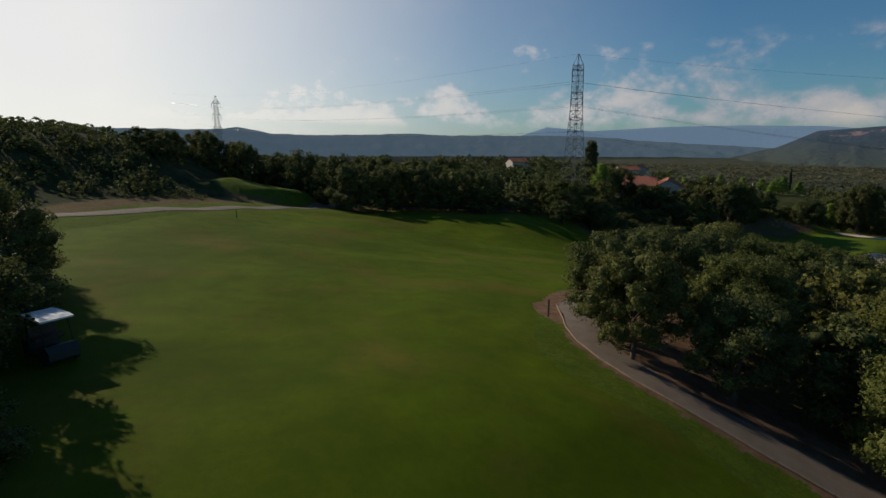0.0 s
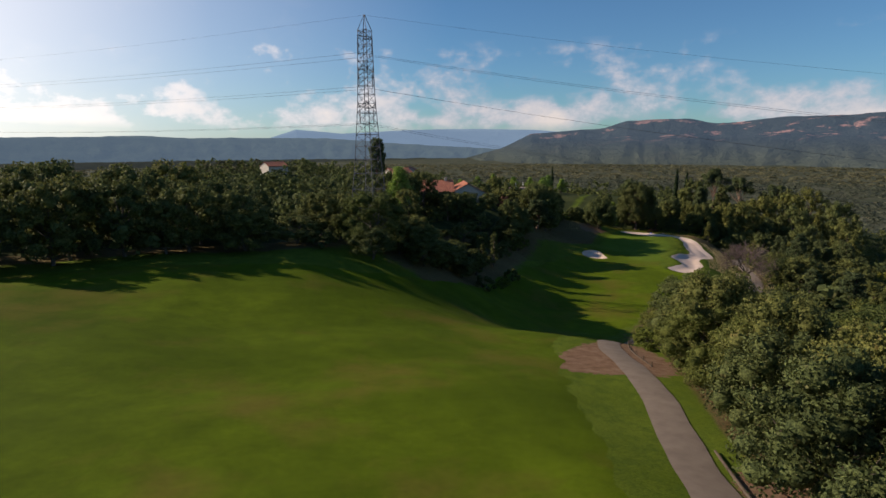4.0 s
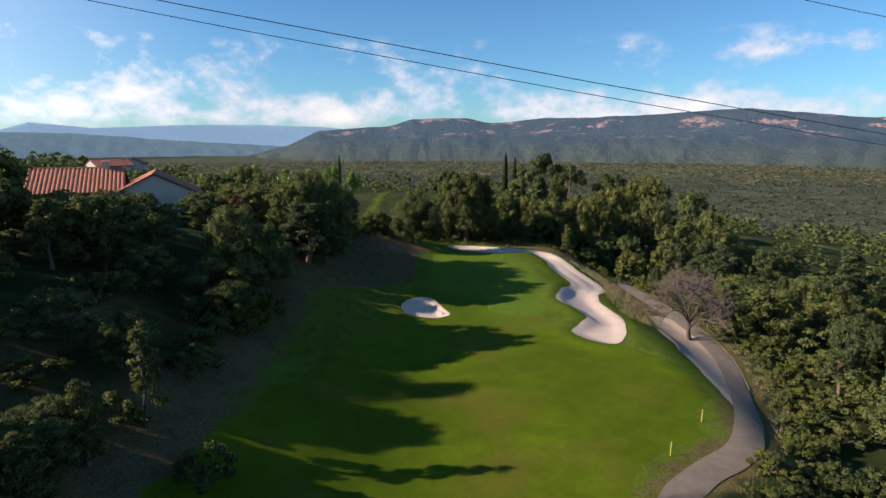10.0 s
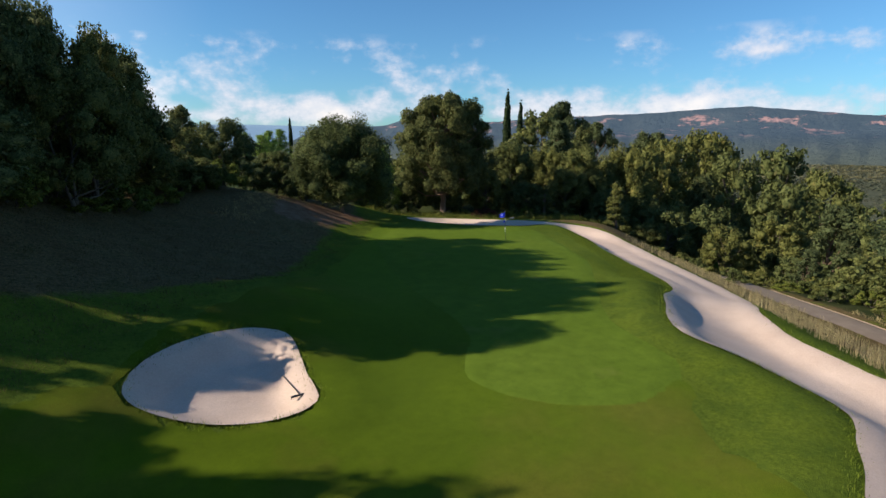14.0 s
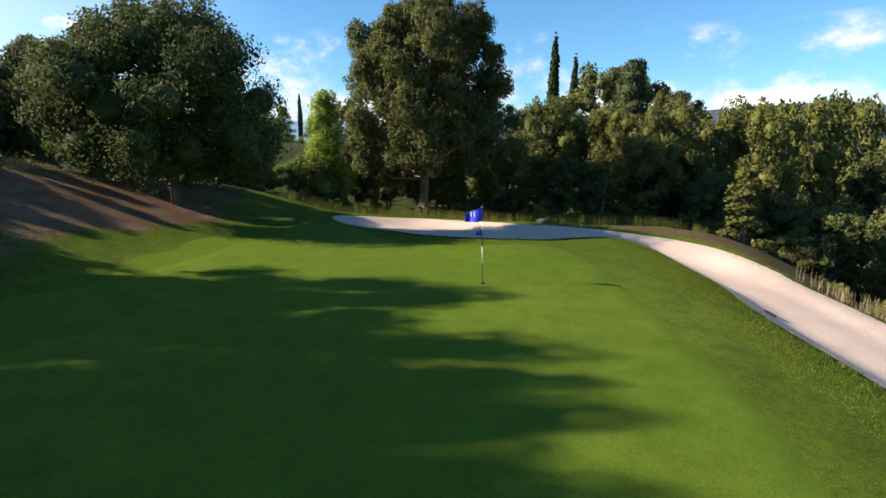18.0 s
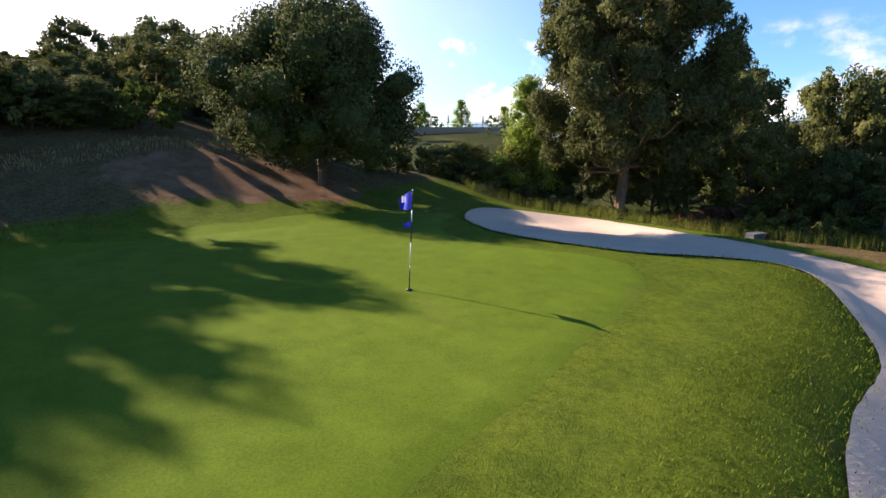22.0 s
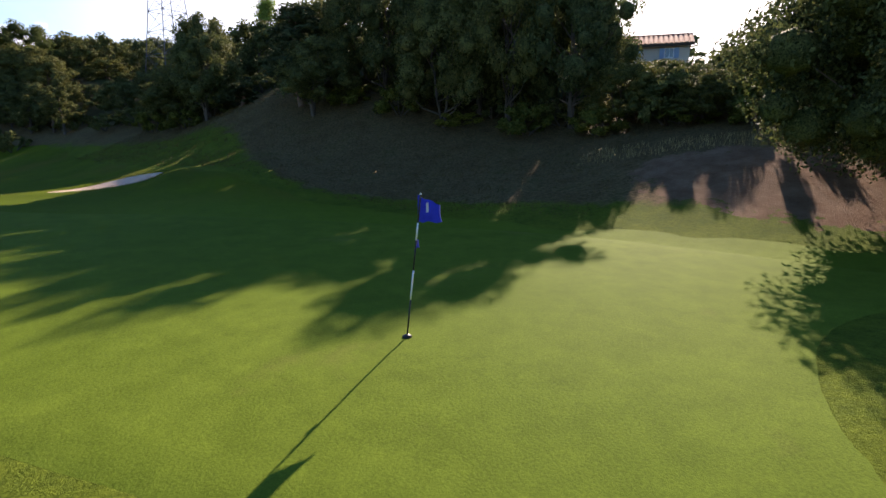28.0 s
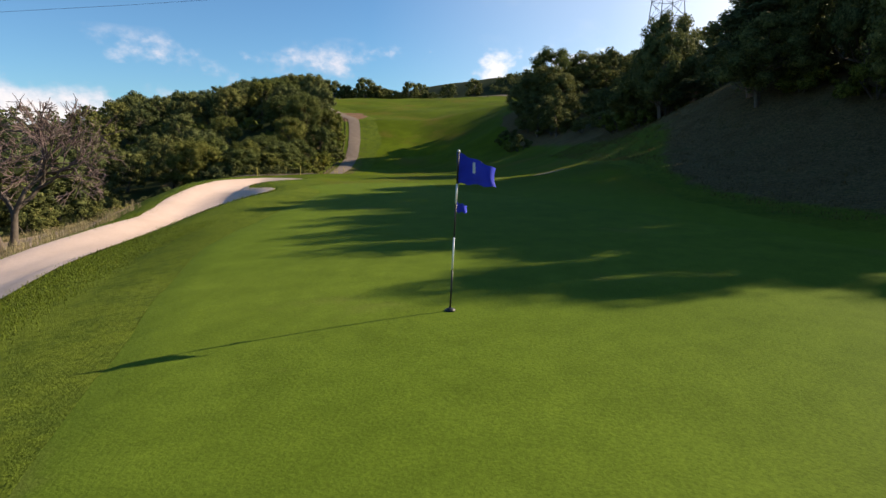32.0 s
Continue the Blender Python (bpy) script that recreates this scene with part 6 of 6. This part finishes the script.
fl = part("flag", flag_cloth(0.50, 0.40, 0.11, 0.4).mesh("flag", M_FLAG, True), stick, "blue cloth flag")
fl.matrix_basis = Matrix.Translation(lean * 0.81) @ pose(0, 0, 0, 0, 0, 124)
sm = part("small_flag", flag_cloth(0.19, 0.14, 0.03, 1.2).mesh("small_flag", M_FLAG, True), stick, "small blue pennant")
sm.matrix_basis = Matrix.Translation(lean * 0.635) @ pose(0, 0, 0, 0, 0, 150)
for k in (0, 1):
    mk = part("number_bar", Solid().box(0.20 + 0.09 * k, -0.012, 0.13, 0.235 + 0.09 * k, 0.016, 0.27).mesh("number_bar", M_WHITE), fl, "white printed bar")


# ---- golf cart ----
M_CART = plain("dark_cart_paint", (0.03, 0.04, 0.035), (0.045, 0.055, 0.05), 6, 0.35)


def golf_cart(x, y, turn):
    c = thing("golf_cart", "dark golf cart with a pale roof in tree shade", "golf cart", x, y, height(x, y) + 0.02, turn)
    body = Solid()
    prof = [(-1.15, 0.25), (-1.15, 0.75), (-0.55, 0.8), (-0.5, 0.42), (0.45, 0.36), (0.62, 0.72), (0.95, 0.78), (1.2, 0.55), (1.22, 0.25)]
    n = len(prof)
    v = [(px, s * 0.58, pz_) for s in (-1, 1) for px, pz_ in prof]
    body.add(v, [tuple(range(n)), tuple(range(2 * n - 1, n - 1, -1))] + [(i, i + n, (i + 1) % n + n, (i + 1) % n) for i in range(n)])
    part("body", body.mesh("body", M_CART), c, "dark green moulded body")
    part("seat", Solid().box(-0.55, -0.52, 0.78, 0.0, 0.52, 0.9).mesh("seat", M_POST), c, "dark seat cushion")
    part("backrest", Solid().box(-0.66, -0.52, 0.9, -0.56, 0.52, 1.3).mesh("backrest", M_POST), c)
    for px, tilt in ((-0.8, 0.05), (0.78, -0.25)):
        for s in (-1, 1):
            part("post", Solid().tube([(px, s * 0.52, 0.72), (px + tilt, s * 0.5, 1.82)], 0.02, 6).mesh("post", M_BLACK), c)
    r = Solid()
    v = [(px, py, 1.82 + zz - 0.05 * (abs(px) / 1.0) ** 2) for zz in (0, 0.07) for px in (-0.98, -0.5, 0, 0.5, 0.9) for py in (-0.62, 0.62)]
    f = [(10 * k + 2 * i, 10 * k + 2 * i + 2, 10 * k + 2 * i + 3, 10 * k + 2 * i + 1) for k in (0, 1) for i in range(4)]
    f += [(2 * i, 2 * i + 2, 2 * i + 12, 2 * i + 10) for i in range(4)] + [(2 * i + 1, 2 * i + 3, 2 * i + 13, 2 * i + 11) for i in range(4)] + [(0, 1, 11, 10), (8, 9, 19, 18)]
    part("roof", r.add(v, f).mesh("roof", M_WHITE), c, "white canopy roof")
    part("steering_wheel", Solid().tube([(0.36 + 0.05 * math.sin(a), 0.25 + 0.16 * math.cos(a), 1.0 + 0.14 * math.sin(a)) for a in np.linspace(0, 6.283, 17)], 0.014, 5).mesh("steering_wheel", M_BLACK), c)
    for px in (-0.82, 0.85):
        for s in (-1, 1):
            wh = part("wheel", Solid().tube([(px, s * 0.44, 0.22), (px, s * 0.60, 0.22)], 0.22, 16).mesh("wheel", M_BLACK), c)
            part("rim", Solid().tube([(px, s * 0.598, 0.22), (px, s * 0.612, 0.22)], 0.12, 12).mesh("rim", M_STEEL), wh)
    return c


golf_cart(-134.3, -119.1, -35)


# ---- posts, stakes, kerbs, rakes ----
def post(x, y, h, r, mat, name, label):
    p = thing(name, label, "post", x, y, height(x, y))
    part("shaft", Solid().tube([(0, 0, -0.2), (0.01, 0, h * 0.96), (0.012, 0, h)], [r, r * 0.95, r * 0.5], 8).mesh("shaft", mat), p)
    part("cap", Solid().tube([(0.012, 0, h), (0.012, 0, h + 0.03)], r * 1.15, 8).mesh("cap", mat), p)


for x, y, h, r, mat, lab in ((-111.0, -108.6, 1.1, 0.06, M_POST, "dark wooden post beside the cart path"), (-143.0, -67.8, 1.0, 0.07, M_POST, "dark wooden post by the tee path"), (-38.4, -40.2, 0.9, 0.035, M_YELLOW, "thin yellow stake at the fairway edge"),
                             (-45.6, -41.6, 0.9, 0.035, M_YELLOW, "thin yellow stake at the fairway edge"), (-47.6, -43.0, 0.9, 0.035, M_YELLOW, "thin yellow stake at the fairway edge"), (-32.6, -40.4, 0.9, 0.035, M_YELLOW, "thin yellow stake at the fairway edge"),
                             (-52.0, -45.6, 0.8, 0.035, M_YELLOW, "thin yellow stake at the fairway edge")):
    post(x, y, h, r, mat, "marker_post", lab)


def kerb_run(side, s0, s1, label, tall=0.16, posts=False, mat=M_KERB):
    """Log edging along the cart path."""
    L_ = np.r_[0, np.cumsum(np.hypot(*np.diff(ROAD, axis=0).T))]
    t = np.arange(0, L_[-1], 2.0)
    c = np.stack([np.interp(t, L_, ROAD[:, 0]), np.interp(t, L_, ROAD[:, 1])], -1)
    dd_ = np.gradient(c, axis=0)
    dd_ /= np.hypot(*dd_.T)[:, None]
    q = c + np.stack([-dd_[:, 1], dd_[:, 0]], -1) * side
    q = q[(t >= s0) & (t <= s1)]
    x, y = to_xy(q[:, 0], q[:, 1])
    k = thing("path_edging", label, "kerb", x[0], y[0], height(x[0], y[0]))
    o = Vector((x[0], y[0], height(x[0], y[0])))
    for i in range(len(x) - 1):
        a = Vector((x[i], y[i], height(x[i], y[i]) + tall * 0.6)) - o
        b = Vector((x[i + 1], y[i + 1], height(x[i + 1], y[i + 1]) + tall * 0.6)) - o
        part("log", Solid().tube([a, b - (b - a) * 0.02], tall * 0.5, 6).mesh("log", mat), k)
        if posts:
            part("post", Solid().tube([a + Vector((0, 0, -0.4)), a + Vector((0, 0, 0.35))], 0.05, 6).mesh("post", M_POST), k)


kerb_run(-1.1, 40, 100, "low pale timber edging beside the cart path", 0.09)
kerb_run(1.35, 88, 112, "low dark timber edging beside the cart path", 0.14, mat=M_POST)
kerb_run(1.7, 128, 176, "low wooden rail with posts beside the cart path", 0.09, True, M_POST)
kerb_run(1.15, 205, 246, "low pale timber edging beside the cart path", 0.07)
kerb_run(-4.9, 207, 232, "dark timber edging between rough grass and gravel", 0.10, mat=M_POST)


def rake(x, y, turn, label):
    r = thing("bunker_rake", label, "rake", x, y, height(x, y) + 0.14, turn)
    part("handle", Solid().tube([(0, 0, 0.02), (1.6, 0, 0.05)], 0.016, 6).mesh("handle", M_BLACK), r)
    head = Solid().box(-0.03, -0.28, 0, 0.03, 0.28, 0.04)
    for k in range(9):
        head.box(-0.01, -0.26 + k * 0.065, -0.07, 0.01, -0.245 + k * 0.065, 0.0)
    part("head", head.mesh("head", M_BLACK), r)


rake(-27.1, -11.1, 75, "black bunker rake lying on the sand edge")
rake(7.4, -5.2, 140, "black bunker rake lying across the bunker edge")
box = thing("irrigation_box", "small grey box at the back of the bunker", "box", *to_xy(19.3, 3.0), height(*to_xy(19.3, 3.0)), 20)
part("body", Solid().box(-0.45, -0.2, -0.05, 0.45, 0.2, 0.22).mesh("body", M_STEEL), box)
part("lid", Solid().box(-0.48, -0.23, 0.22, 0.48, 0.23, 0.27).mesh("lid", M_STEEL), box)


# ---- long dry grass and weeds ----
def tufts(name, spots, blade, mat, label, seed, per=9, lean_=0.35, thin=0.009):
    rng = np.random.default_rng(seed)
    n = len(spots) * per
    x = np.repeat(spots[:, 0], per) + rng.normal(size=n) * 0.16
    y = np.repeat(spots[:, 1], per) + rng.normal(size=n) * 0.16
    z = bare_ground(x, y) - 0.02
    h = blade * (0.5 + 0.8 * rng.random(n))
    a = rng.random(n) * 6.283
    dx, dy = np.cos(a) * h * lean_ * rng.random(n), np.sin(a) * h * lean_ * rng.random(n)
    wx, wy = -np.sin(a) * thin, np.cos(a) * thin
    q = np.stack([np.stack([x - wx, y - wy, z], -1), np.stack([x + wx, y + wy, z], -1), np.stack([x + dx + wx * 0.5, y + dy + wy * 0.5, z + h], -1), np.stack([x + dx - wx * 0.5, y + dy - wy * 0.5, z + h], -1)], 1)
    tagged(new(name, quads_mesh(name, q, mat)), label, "grass", kind="stuff")


def strip_spots(n, s0, s1, f0, f1, seed):
    rng = np.random.default_rng(seed)
    s = s0 + (s1 - s0) * rng.random(n)
    u = rng.random(n)
    w = f0(s) + (f1(s) - f0(s)) * u
    keep = (inside_distance(s, w, LONG_BUNKER) < -0.15) & (line_distance(s, w, ROAD) > 1.8) & (inside_distance(s, w, GREEN) < -1.2)
    x, y = to_xy(s[keep], w[keep])
    return np.stack([x, y], -1)


tufts("dry_grass", strip_spots(700, -26, 8, lambda s: np.interp(s, [-26, -16, -6, 6, 14, 22], [12, 12.5, 15, 13.2, 8, 4]), lambda s: np.interp(s, [-26, -16, -6, 6, 14, 22], [17, 18, 18.5, 17.5, 13, 9]), 1), 0.55, M_STRAW, "long straw-coloured dry grass", 1)
tufts("dry_bank_grass", strip_spots(160, -3, 9, lambda s: -22 + 0 * s, lambda s: -19 + 0 * s, 2), 0.20, M_STRAW, "sparse dry grass on the bank", 2)
tufts("path_grass", strip_spots(900, -70, -8, lambda s: np.interp(s, [-70, -57, -45, -30, -8], [4, 8, 18, 22, 22.5]), lambda s: np.interp(s, [-70, -57, -45, -30, -8], [6, 11, 20.5, 24.5, 24.5]), 3), 0.24, M_STRAW, "long dry grass beside the cart path", 3)
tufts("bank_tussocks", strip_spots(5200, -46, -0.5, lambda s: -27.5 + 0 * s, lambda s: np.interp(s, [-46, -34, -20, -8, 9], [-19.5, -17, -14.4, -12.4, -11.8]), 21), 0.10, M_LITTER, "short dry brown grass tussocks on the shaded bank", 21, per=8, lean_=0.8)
tufts("collar_grass", strip_spots(4600, -12, 10, lambda s: 5.4 + 0.5 * np.sin(0.7 * s), lambda s: 9.2 + 0 * s, 11), 0.05, M_ROUGH_BLADES, "short uneven rough grass on the collar of the bunker", 11, per=14, lean_=0.9, thin=0.005)
edge = resample(LONG_BUNKER, 0.10) + np.random.default_rng(12).normal(size=(len(resample(LONG_BUNKER, 0.10)), 2)) * 0.05
tufts("bunker_lip_grass", np.stack(to_xy(edge[:, 0], edge[:, 1]), -1), 0.10, M_ROUGH_BLADES, "fringe of grass along the bunker edge", 12, per=6, lean_=0.9)
edge = resample(SMALL_BUNKER, 0.08) + np.random.default_rng(13).normal(size=(len(resample(SMALL_BUNKER, 0.08)), 2)) * 0.05
tufts("small_bunker_lip_grass", np.stack(to_xy(edge[:, 0], edge[:, 1]), -1), 0.12, M_ROUGH_BLADES, "fringe of grass along the small bunker edge", 13, per=6, lean_=0.9)
tufts("green_weeds", strip_spots(1500, 19, 30, lambda s: -14 + 0 * s, lambda s: 14 + 0 * s, 4), 0.55, M_YSHRUB, "green weeds and long grass behind the bunker", 4)
